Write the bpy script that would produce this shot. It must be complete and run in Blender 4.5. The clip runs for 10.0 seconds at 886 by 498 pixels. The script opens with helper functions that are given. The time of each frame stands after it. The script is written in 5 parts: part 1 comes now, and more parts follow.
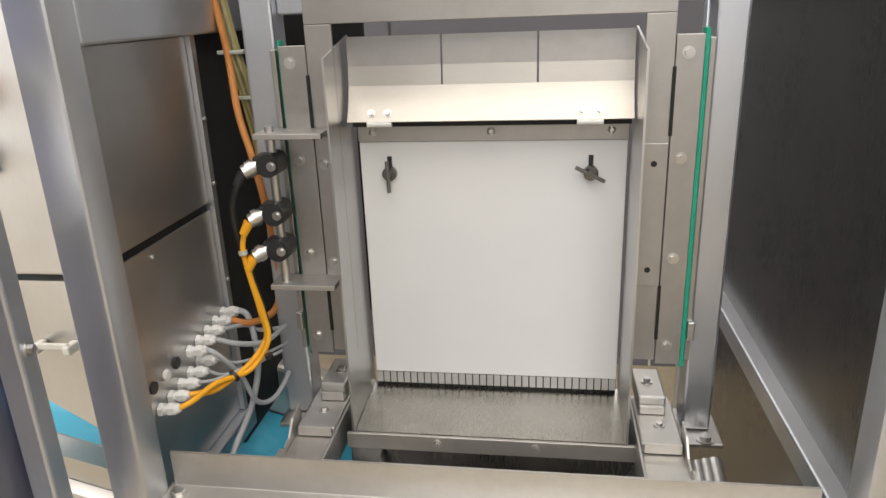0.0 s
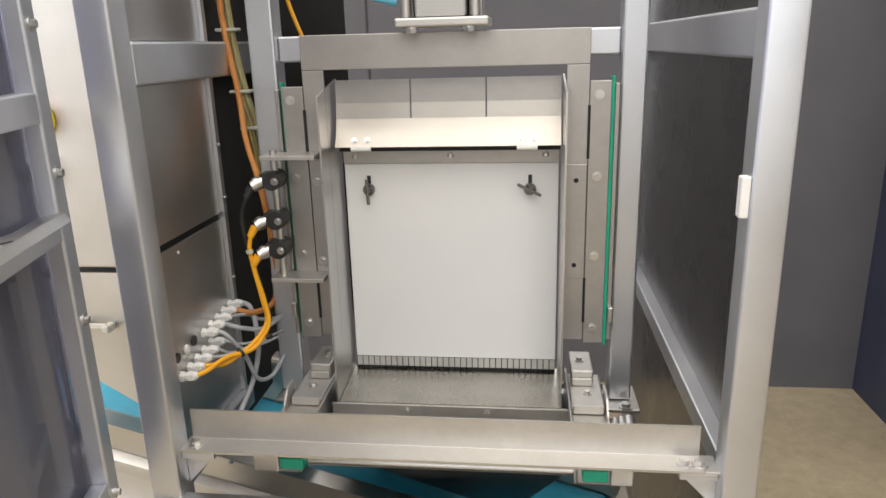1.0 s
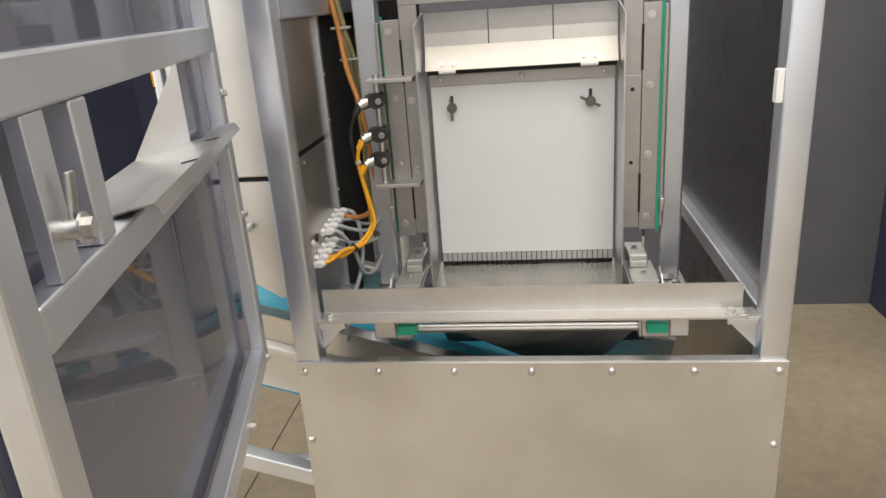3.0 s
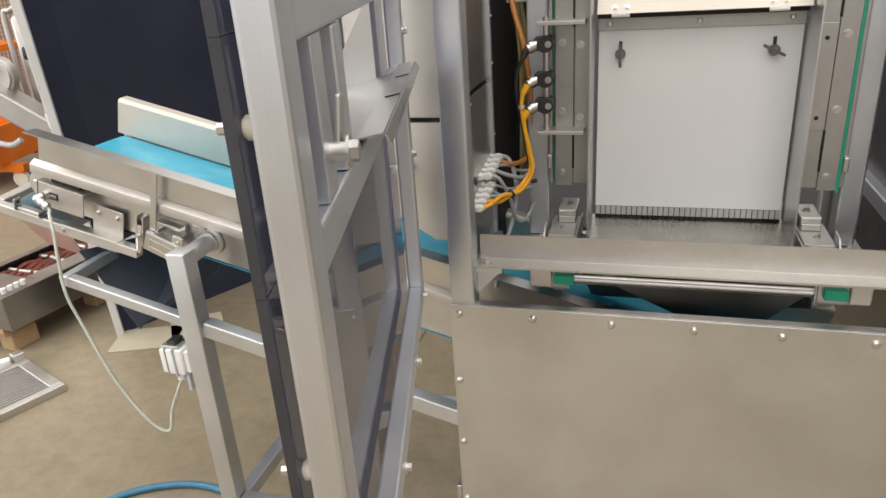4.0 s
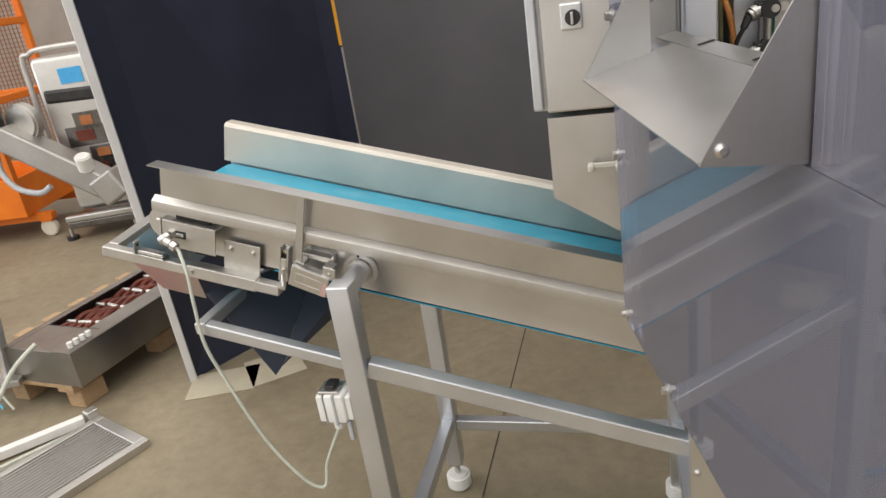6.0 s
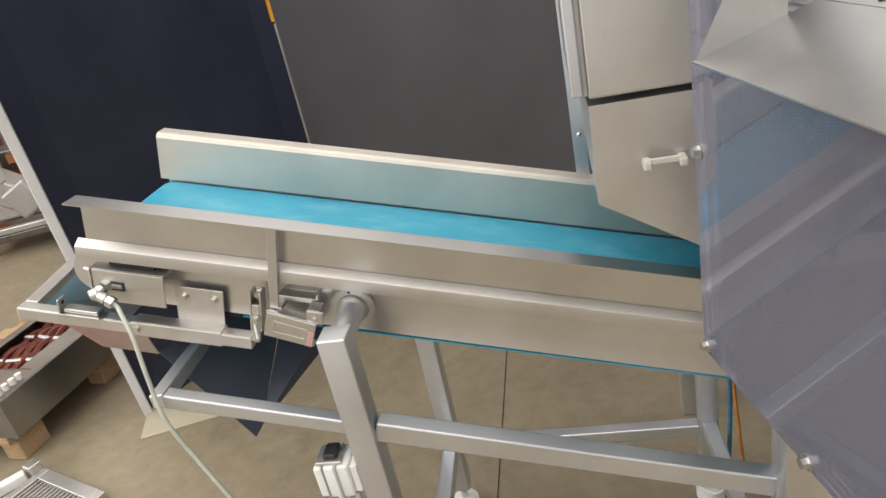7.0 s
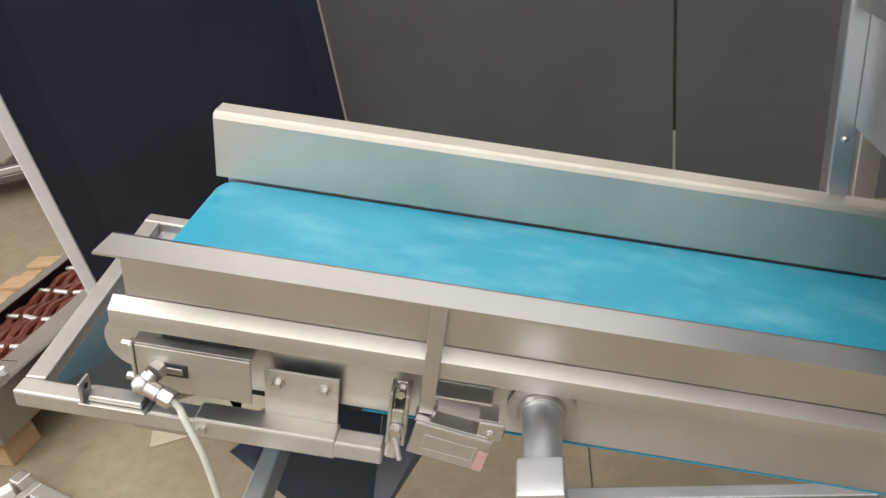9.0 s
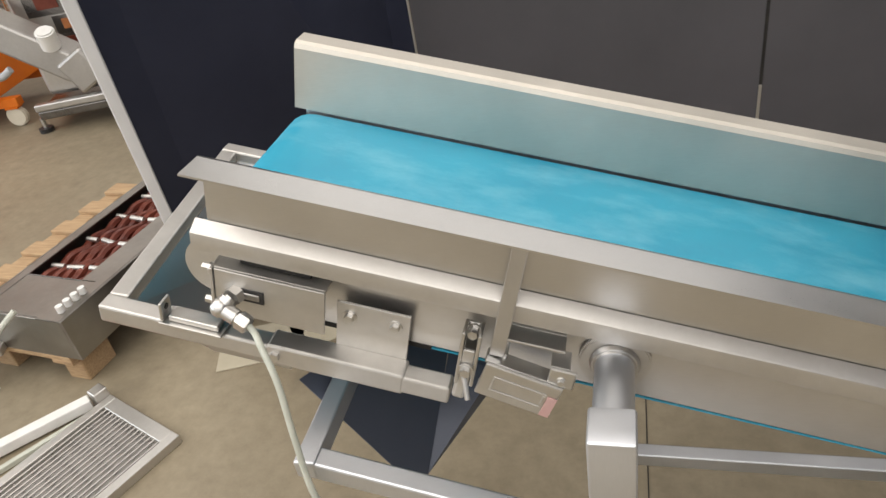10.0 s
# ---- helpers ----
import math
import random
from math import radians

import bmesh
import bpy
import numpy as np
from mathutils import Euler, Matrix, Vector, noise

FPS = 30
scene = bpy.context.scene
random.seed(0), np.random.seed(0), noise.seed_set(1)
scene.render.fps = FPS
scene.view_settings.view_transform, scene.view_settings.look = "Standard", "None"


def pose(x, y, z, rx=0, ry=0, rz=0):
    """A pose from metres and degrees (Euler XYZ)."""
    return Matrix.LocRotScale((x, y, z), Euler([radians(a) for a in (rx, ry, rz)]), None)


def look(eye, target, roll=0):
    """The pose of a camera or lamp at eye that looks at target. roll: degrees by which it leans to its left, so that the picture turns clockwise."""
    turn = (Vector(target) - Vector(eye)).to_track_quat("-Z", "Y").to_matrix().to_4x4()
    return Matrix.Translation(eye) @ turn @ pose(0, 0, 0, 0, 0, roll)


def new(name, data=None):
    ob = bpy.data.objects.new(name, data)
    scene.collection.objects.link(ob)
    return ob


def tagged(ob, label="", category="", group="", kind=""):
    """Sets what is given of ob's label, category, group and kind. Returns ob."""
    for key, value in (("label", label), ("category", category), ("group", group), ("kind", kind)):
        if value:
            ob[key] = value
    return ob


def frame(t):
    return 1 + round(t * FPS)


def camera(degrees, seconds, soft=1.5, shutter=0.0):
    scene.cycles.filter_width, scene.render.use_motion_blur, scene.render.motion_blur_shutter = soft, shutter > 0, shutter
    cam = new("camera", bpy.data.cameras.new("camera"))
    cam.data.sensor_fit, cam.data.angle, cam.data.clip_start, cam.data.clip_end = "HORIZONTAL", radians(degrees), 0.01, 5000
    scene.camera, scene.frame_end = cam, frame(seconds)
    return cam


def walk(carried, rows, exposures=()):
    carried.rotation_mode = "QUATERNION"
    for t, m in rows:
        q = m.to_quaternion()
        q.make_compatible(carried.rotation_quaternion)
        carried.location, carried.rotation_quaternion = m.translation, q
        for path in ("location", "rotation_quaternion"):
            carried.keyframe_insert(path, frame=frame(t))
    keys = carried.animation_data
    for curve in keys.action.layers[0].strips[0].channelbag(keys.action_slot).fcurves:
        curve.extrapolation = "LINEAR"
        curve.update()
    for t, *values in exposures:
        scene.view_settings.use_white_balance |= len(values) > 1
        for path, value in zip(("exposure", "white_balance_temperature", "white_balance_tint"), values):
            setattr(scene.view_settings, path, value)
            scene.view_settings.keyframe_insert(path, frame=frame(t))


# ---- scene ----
cam = camera(64.5, 10.0)
PATH = [
    (0, (0.241, 0.279, 1.711), (-0.046, 2.146, 1.054), -2.2),
    (0.5, (0.252, 0.154, 1.719), (0.007, 2.045, 1.114), -1.7),
    (1, (0.297, 0.028, 1.729), (0.067, 1.934, 1.17), -1.6),
    (1.5, (0.325, -0.095, 1.757), (0.075, 1.824, 1.254), -1.7),
    (2, (0.296, -0.205, 1.744), (0.039, 1.726, 1.292), -3.1),
    (2.2, (0.279, -0.229, 1.728), (0.03, 1.693, 1.234), -3.9),
    (3.3, (0.157, -0.263, 1.692), (-0.13, 1.585, 0.982), -4.0),
    (3.5, (0.143, -0.27, 1.69), (-0.225, 1.553, 0.956), -4.2),
    (4, (0.06, -0.278, 1.686), (-0.476, 1.489, 0.917), -3.9),
    (4.5, (-0.022, -0.257, 1.683), (-0.708, 1.456, 0.911), -4.5),
    (5, (-0.121, -0.238, 1.679), (-0.866, 1.468, 0.949), -5.1),
    (5.5, (-0.249, -0.243, 1.683), (-0.888, 1.518, 0.982), -6.2),
    (5.7, (-0.31, -0.236, 1.67), (-0.898, 1.537, 0.957), -7.3),
    (6.8, (-0.533, 0.004, 1.64), (-0.956, 1.786, 0.838), -11.8),
    (7, (-0.571, 0.082, 1.658), (-0.954, 1.854, 0.812), -12.5),
    (7.5, (-0.679, 0.243, 1.649), (-0.913, 2.013, 0.748), -12.5),
    (8, (-0.835, 0.377, 1.674), (-0.948, 2.131, 0.721), -11.9),
    (8.5, (-0.91, 0.482, 1.657), (-1.103, 2.224, 0.695), -11.6),
    (9, (-0.942, 0.527, 1.652), (-1.287, 2.222, 0.648), -10.4),
    (9.5, (-0.958, 0.535, 1.645), (-1.411, 2.171, 0.587), -10.2),
    (10, (-0.968, 0.532, 1.639), (-1.481, 2.121, 0.538), -10.5),
]
walk(cam, [(t, look(eye, target, roll)) for t, eye, target, roll in PATH],
     [(0.0, 0.38), (2.0, 0.32), (3.5, 0.24), (4.0, 0.06), (5.0, -0.18), (5.7, -0.20), (7.0, -0.06), (8.5, -0.04), (10.0, -0.18)])

# ---- light ----
world = bpy.data.worlds.new("hall_air")
scene.world = world
world.use_nodes = True
world.node_tree.nodes["Background"].inputs[0].default_value = (0.85, 0.92, 1.0, 1)
world.node_tree.nodes["Background"].inputs[1].default_value = 0.25


def unseen_lamp(x, y, z, sx, sy, watts, tint):
    lamp = bpy.data.lights.new("unseen_lamp", "AREA")
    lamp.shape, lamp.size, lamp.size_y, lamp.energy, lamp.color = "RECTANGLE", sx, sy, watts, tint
    ob = new("unseen_lamp", lamp)
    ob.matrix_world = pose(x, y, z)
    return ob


# unseen area lamps: broad hall overhead light, then south, west and north fills added
unseen_lamp(-3.2, -1.6, 5.6, 14.0, 10.4, 1120, (1.0, 0.945, 0.89))
south_fill = unseen_lamp(-2.0, -7.9, 3.85, 16.0, 2.5, 170, (0.92, 0.96, 1.0))
south_fill.matrix_world = pose(-2.0, -7.9, 3.85, 90, 0, 0)
west_fill = unseen_lamp(-13.9, -1.5, 2.9, 3.6, 9.0, 560, (0.88, 0.94, 1.0))
west_fill.matrix_world = pose(-13.9, -1.5, 2.9, 0, -90, 0)
unseen_lamp(-3.0, 8.0, 5.6, 18.0, 3.6, 360, (0.98, 0.97, 0.96))


# ---- materials ----
def node_mat(name):
    m = bpy.data.materials.new(name)
    m.use_nodes = True
    nt = m.node_tree
    return m, nt, nt.nodes["Principled BSDF"]


def ramp(nt, fac, a, b, lo=0.3, hi=0.7):
    r = nt.nodes.new("ShaderNodeValToRGB")
    r.color_ramp.elements[0].position, r.color_ramp.elements[1].position = lo, hi
    r.color_ramp.elements[0].color = (*a, 1) if len(a) == 3 else a
    r.color_ramp.elements[1].color = (*b, 1) if len(b) == 3 else b
    nt.links.new(fac, r.inputs[0])
    return r.outputs[0]


def noise_tex(nt, scale, detail=4, stretch=(1, 1, 1), rough=0.55):
    tc = nt.nodes.new("ShaderNodeTexCoord")
    mp = nt.nodes.new("ShaderNodeMapping")
    mp.inputs["Scale"].default_value = stretch
    n = nt.nodes.new("ShaderNodeTexNoise")
    n.inputs["Scale"].default_value, n.inputs["Detail"].default_value = scale, detail
    n.inputs["Roughness"].default_value = rough
    nt.links.new(tc.outputs["Object"], mp.inputs[0])
    nt.links.new(mp.outputs[0], n.inputs["Vector"])
    return n.outputs["Fac"]


def bump(nt, fac, bsdf, strength, dist=0.001):
    b = nt.nodes.new("ShaderNodeBump")
    b.inputs["Strength"].default_value, b.inputs["Distance"].default_value = strength, dist
    nt.links.new(fac, b.inputs["Height"])
    nt.links.new(b.outputs[0], bsdf.inputs["Normal"])


def painted(name, c1, c2, rough=0.5, scale=6, metallic=0.0, grain=180, relief=0.15, stretch=(1, 1, 1), rough2=None, spec=0.5):
    m, nt, b = node_mat(name)
    nt.links.new(ramp(nt, noise_tex(nt, scale, 6, stretch), c1, c2), b.inputs["Base Color"])
    r2 = rough + 0.12 if rough2 is None else rough2
    nt.links.new(ramp(nt, noise_tex(nt, scale * 2.3, 5), (rough,) * 3, (r2,) * 3), b.inputs["Roughness"])
    b.inputs["Metallic"].default_value = metallic
    b.inputs["Specular IOR Level"].default_value = spec
    if relief:
        bump(nt, noise_tex(nt, grain, 3), b, relief)
    return m


def steel(name, c1, c2, rough, stretch=(1, 1, 40), relief=0.05):
    m, nt, b = node_mat(name)
    smudge = noise_tex(nt, 5.0, 6)
    grain = noise_tex(nt, 30.0, 3, stretch)
    streak = nt.nodes.new("ShaderNodeMix")
    streak.data_type, streak.blend_type = "RGBA", "MULTIPLY"
    streak.inputs["Factor"].default_value = 1.0
    nt.links.new(ramp(nt, smudge, c1, c2, 0.25, 0.75), streak.inputs["A"])
    nt.links.new(ramp(nt, noise_tex(nt, 55.0, 4, stretch, 0.65), (0.955, 0.955, 0.955), (1.025, 1.025, 1.025), 0.3, 0.7), streak.inputs["B"])
    nt.links.new(streak.outputs["Result"], b.inputs["Base Color"])
    mixv = nt.nodes.new("ShaderNodeMath")
    mixv.operation = "MULTIPLY_ADD"
    nt.links.new(grain, mixv.inputs[0])
    mixv.inputs[1].default_value = 0.16
    mul = nt.nodes.new("ShaderNodeMath")
    mul.operation = "MULTIPLY_ADD"
    nt.links.new(smudge, mul.inputs[0])
    mul.inputs[1].default_value, mul.inputs[2].default_value = 0.2, rough - 0.18
    nt.links.new(mul.outputs[0], mixv.inputs[2])
    nt.links.new(mixv.outputs[0], b.inputs["Roughness"])
    b.inputs["Metallic"].default_value = 1.0
    bump(nt, grain, b, relief)
    return m


STEEL = steel("brushed_steel_upright", (0.50, 0.495, 0.49), (0.66, 0.655, 0.65), 0.37, (40, 40, 1))
STEEL_H = steel("brushed_steel_level", (0.52, 0.51, 0.495), (0.68, 0.67, 0.655), 0.33, (1, 40, 40), 0.008)
TUBE = steel("satin_steel_tube", (0.61, 0.63, 0.67), (0.74, 0.76, 0.80), 0.43, (40, 40, 1), 0.03)
BLASTED = steel("bead_blasted_steel", (0.55, 0.535, 0.51), (0.66, 0.645, 0.62), 0.47, (1, 1, 1), 0.03)
PANEL = steel("pale_panel_sheet", (0.58, 0.57, 0.555), (0.72, 0.71, 0.695), 0.44, (40, 1, 1), 0.02)
GUIDE = steel("worn_guide_sheet", (0.57, 0.54, 0.485), (0.72, 0.685, 0.625), 0.58, (1, 40, 40), 0.03)
GATESTEEL = steel("grey_blasted_steel", (0.40, 0.385, 0.37), (0.49, 0.475, 0.455), 0.48, (1, 1, 1), 0.06)
FLAPSTEEL = steel("warm_bright_sheet", (0.44, 0.41, 0.365), (0.55, 0.52, 0.47), 0.42, (1, 30, 30), 0.01)
TRAYSTEEL = steel("worn_tray_steel", (0.44, 0.42, 0.38), (0.60, 0.58, 0.54), 0.27, (40, 1, 40), 0.03)
SHINY = steel("bright_steel", (0.56, 0.55, 0.53), (0.68, 0.67, 0.65), 0.33, (1, 1, 1), 0.004)
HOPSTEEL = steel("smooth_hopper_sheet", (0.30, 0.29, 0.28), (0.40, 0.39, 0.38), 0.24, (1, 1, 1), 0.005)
BOXSTEEL = steel("oily_box_steel", (0.24, 0.225, 0.20), (0.36, 0.34, 0.31), 0.38, (1, 1, 40), 0.03)
DARKSTEEL = steel("darkened_steel_sheet", (0.16, 0.155, 0.15), (0.24, 0.232, 0.225), 0.29, (40, 40, 1), 0.03)
WHITE_PE = painted("white_polyethylene", (0.74, 0.75, 0.75), (0.80, 0.80, 0.79), 0.42, 3, 0, 90, 0.05)
NYLON = painted("white_nylon", (0.72, 0.72, 0.70), (0.80, 0.80, 0.78), 0.4, 20)
COMB = painted("pale_grey_comb", (0.42, 0.42, 0.41), (0.52, 0.52, 0.50), 0.4, 20, 0.3)
CREAM = painted("cream_plastic", (0.62, 0.57, 0.46), (0.70, 0.65, 0.54), 0.4, 20)
BLACK = painted("black_plastic", (0.012, 0.012, 0.013), (0.03, 0.03, 0.03), 0.4, 20)
# flat black in place of the shade in gaps and holes; floor joint too
VOID = painted("void_shade_black", (0.006, 0.006, 0.006), (0.012, 0.011, 0.010), 0.6, 6)
GREEN = painted("green_plastic", (0.0, 0.28, 0.17), (0.01, 0.36, 0.22), 0.35, 12)
YELLOW = painted("yellow_cable", (0.80, 0.36, 0.01), (0.86, 0.43, 0.015), 0.4, 30)
ORANGE_CABLE = painted("orange_cable", (0.52, 0.20, 0.05), (0.62, 0.26, 0.07), 0.45, 30)
GREY_CABLE = painted("grey_cable", (0.36, 0.38, 0.40), (0.45, 0.47, 0.49), 0.45, 30)
OLIVE_CABLE = painted("olive_hose", (0.25, 0.22, 0.09), (0.38, 0.34, 0.16), 0.4, 30)
WHITE_CABLE = painted("off_white_cable", (0.44, 0.46, 0.40), (0.55, 0.57, 0.50), 0.3, 30)
BLUE_HOSE = painted("blue_hose", (0.03, 0.14, 0.24), (0.05, 0.20, 0.32), 0.4, 30)
SKY_HOSE = painted("light_blue_hose", (0.10, 0.42, 0.62), (0.16, 0.5, 0.7), 0.4, 30)
YELLOW_HOSE = painted("yellowish_hose", (0.45, 0.37, 0.12), (0.55, 0.46, 0.18), 0.35, 30)
RED = painted("red_plastic", (0.62, 0.01, 0.03), (0.74, 0.02, 0.05), 0.4, 12)
ORANGE = painted("orange_paint", (0.72, 0.155, 0.003), (0.82, 0.21, 0.006), 0.4, 5)
WALL_GREY = painted("grey_laminate", (0.084, 0.083, 0.094), (0.104, 0.102, 0.115), 0.45, 2.5, 0, 300, 0.04, spec=0.3)
WALL_NAVY = painted("navy_laminate", (0.024, 0.028, 0.050), (0.034, 0.039, 0.066), 0.42, 2.5, 0, 300, 0.04, spec=0.25)
CYLALU = steel("dull_cast_aluminium", (0.46, 0.455, 0.44), (0.56, 0.55, 0.54), 0.5, (40, 40, 1), 0.03)
ALU = steel("aluminium_profile", (0.72, 0.73, 0.74), (0.80, 0.81, 0.82), 0.4, (40, 40, 1), 0.02)
TRIM_WHITE = painted("pale_anodised_trim", (0.66, 0.67, 0.69), (0.76, 0.77, 0.79), 0.35, 6)
WALL_TAN = painted("tan_hall_wall", (0.36, 0.30, 0.26), (0.46, 0.39, 0.34), 0.8, 1.5)
PLASTER = painted("hall_plaster", (0.66, 0.63, 0.60), (0.74, 0.71, 0.68), 0.8, 1.5)
CEIL = painted("pale_ceiling", (0.70, 0.70, 0.69), (0.78, 0.78, 0.77), 0.8, 1.0)
WOOD = painted("pallet_wood", (0.34, 0.22, 0.12), (0.50, 0.35, 0.20), 0.7, 9, 0, 120, 0.4, (1, 14, 14))
CARD = painted("pale_board", (0.40, 0.36, 0.27), (0.48, 0.44, 0.34), 0.8, 7)
COPPER = painted("copper_red_bars", (0.10, 0.022, 0.014), (0.20, 0.05, 0.03), 0.32, 12, 0.3)
RUSTY = painted("rusty_iron", (0.30, 0.10, 0.03), (0.42, 0.16, 0.05), 0.6, 12)
MOTOR = painted("grey_green_motor", (0.10, 0.13, 0.13), (0.15, 0.18, 0.18), 0.5, 12)
GLOSSDARK = painted("slate_blue_reflection", (0.05, 0.06, 0.085), (0.075, 0.085, 0.115), 0.3, 4, 0.3)
TINT_RED = painted("reddish_tint", (0.46, 0.27, 0.25), (0.54, 0.36, 0.33), 0.4, 20)
LABEL_BLUE = painted("blue_label", (0.05, 0.35, 0.72), (0.08, 0.42, 0.8), 0.4, 20)


def belt_mat():
    m, nt, b = node_mat("teal_belt")
    cloud = noise_tex(nt, 7.0, 8, (1, 1, 1), 0.65)
    streak = noise_tex(nt, 9.0, 7, (1.0, 1.9, 1), 0.62)
    base = ramp(nt, cloud, (0.018, 0.275, 0.43), (0.035, 0.335, 0.49), 0.3, 0.7)
    mix = nt.nodes.new("ShaderNodeMix")
    mix.data_type = "RGBA"
    nt.links.new(ramp(nt, streak, (0, 0, 0), (0.60, 0.60, 0.60), 0.48, 0.74), mix.inputs["Factor"])
    nt.links.new(base, mix.inputs["A"])
    mix.inputs["B"].default_value = (0.16, 0.47, 0.60, 1)
    nt.links.new(mix.outputs["Result"], b.inputs["Base Color"])
    nt.links.new(ramp(nt, cloud, (0.34,) * 3, (0.52,) * 3), b.inputs["Roughness"])
    bump(nt, noise_tex(nt, 400, 2), b, 0.05)
    return m


BELT = belt_mat()


def concrete_mat():
    m, nt, b = node_mat("concrete_floor")
    big = noise_tex(nt, 0.9, 8, (1, 1, 1), 0.62)
    fine = noise_tex(nt, 14, 6, (1, 1, 1), 0.7)
    spots = noise_tex(nt, 3.2, 4)
    c = ramp(nt, big, (0.205, 0.170, 0.115), (0.315, 0.268, 0.188), 0.3, 0.72)
    mix = nt.nodes.new("ShaderNodeMix")
    mix.data_type, mix.blend_type = "RGBA", "MULTIPLY"
    mix.inputs["Factor"].default_value = 1.0
    nt.links.new(c, mix.inputs["A"])
    nt.links.new(ramp(nt, fine, (0.80, 0.79, 0.77), (1.06, 1.06, 1.06), 0.32, 0.68), mix.inputs["B"])
    mix2 = nt.nodes.new("ShaderNodeMix")
    mix2.data_type = "RGBA"
    nt.links.new(ramp(nt, spots, (0, 0, 0), (0.50, 0.50, 0.50), 0.60, 0.74), mix2.inputs["Factor"])
    nt.links.new(mix.outputs["Result"], mix2.inputs["A"])
    mix2.inputs["B"].default_value = (0.13, 0.105, 0.075, 1)
    nt.links.new(mix2.outputs["Result"], b.inputs["Base Color"])
    nt.links.new(ramp(nt, big, (0.42,) * 3, (0.62,) * 3), b.inputs["Roughness"])
    bump(nt, fine, b, 0.2, 0.002)
    return m


CONCRETE = concrete_mat()


def clear_mat():
    m, nt, b = node_mat("smoky_polycarbonate")
    out = nt.nodes["Material Output"]
    tr = nt.nodes.new("ShaderNodeBsdfTransparent")
    tr.inputs[0].default_value = (0.60, 0.60, 0.70, 1)
    b.inputs["Base Color"].default_value = (0.56, 0.57, 0.72, 1)
    b.inputs["Roughness"].default_value = 0.5
    b.inputs["Specular IOR Level"].default_value = 0.1
    # haze holds the plastic's tint plus reflected brightness, painted in as lavender
    haze = nt.nodes.new("ShaderNodeMixShader")
    haze.inputs[0].default_value = 0.23
    nt.links.new(tr.outputs[0], haze.inputs[1])
    nt.links.new(b.outputs[0], haze.inputs[2])
    gl = nt.nodes.new("ShaderNodeBsdfGlossy")
    gl.inputs["Roughness"].default_value = 0.03
    fr = nt.nodes.new("ShaderNodeFresnel")
    fr.inputs[0].default_value = 1.58
    top = nt.nodes.new("ShaderNodeMixShader")
    nt.links.new(fr.outputs[0], top.inputs[0])
    nt.links.new(haze.outputs[0], top.inputs[1])
    nt.links.new(gl.outputs[0], top.inputs[2])
    nt.links.new(top.outputs[0], out.inputs[0])
    return m


CLEAR = clear_mat()
EDGE = painted("dark_sawn_plastic", (0.030, 0.030, 0.038), (0.050, 0.050, 0.062), 0.35, 20)


# ---- building blocks ----
def thing(name, base, label, category, group="", kind=""):
    ob = new(name)
    ob.empty_display_size = 0.05
    ob.location = base
    return tagged(ob, label, category, group, kind)


def part(name, bm, mat, parent=None, label="", smooth=True, ang=19):
    me = bpy.data.meshes.new(name)
    bmesh.ops.recalc_face_normals(bm, faces=bm.faces)
    bm.to_mesh(me)
    bm.free()
    for mm in (mat if isinstance(mat, (list, tuple)) else [mat]):
        me.materials.append(mm)
    if smooth:
        for p in me.polygons:
            p.use_smooth = True
        me.set_sharp_from_angle(angle=radians(80 if name in ("cable", "air_hose", "drain_hose", "rim_tube") else ang))
    ob = new(name, me)
    if parent is not None:
        ob.parent = parent
        if parent.parent is None:
            ob.matrix_parent_inverse = Matrix.Translation(-Vector(parent.location))
    if label:
        ob["label"] = label
    return ob


def merge(bm, piece, m=None):
    """Adds one bmesh to another."""
    if m is not None:
        piece.transform(m)
    me = bpy.data.meshes.new("tmp")
    piece.to_mesh(me)
    piece.free()
    bm.from_mesh(me)
    bpy.data.meshes.remove(me)
    return bm


def box(x0, x1, y0, y1, z0, z1, bev=0.002, seg=2, bm=None, m=None):
    b = bmesh.new()
    bmesh.ops.create_cube(b, size=1, matrix=Matrix.Translation(((x0 + x1) / 2, (y0 + y1) / 2, (z0 + z1) / 2)) @ Matrix.Diagonal((abs(x1 - x0), abs(y1 - y0), abs(z1 - z0), 1)))
    bev = min(bev, 0.45 * min(abs(x1 - x0), abs(y1 - y0), abs(z1 - z0)))
    if bev > 0:
        bmesh.ops.bevel(b, geom=b.edges[:], offset=bev, segments=seg, profile=0.5, affect="EDGES")
    if bm is None:
        if m is not None:
            b.transform(m)
        return b
    return merge(bm, b, m)


def beam(p, q, w, h, bev=0.004, up=(0, 0, 1), bm=None):
    """A square tube from p to q, w wide and h high, with rounded edges."""
    p, q = Vector(p), Vector(q)
    d = (q - p)
    ax = d.normalized()
    side = ax.cross(Vector(up)).normalized()
    top = side.cross(ax).normalized()
    m = Matrix(((ax.x, side.x, top.x, (p.x + q.x) / 2), (ax.y, side.y, top.y, (p.y + q.y) / 2), (ax.z, side.z, top.z, (p.z + q.z) / 2), (0, 0, 0, 1)))
    L = d.length
    return box(-L / 2, L / 2, -w / 2, w / 2, -h / 2, h / 2, bev, 2, bm, m)


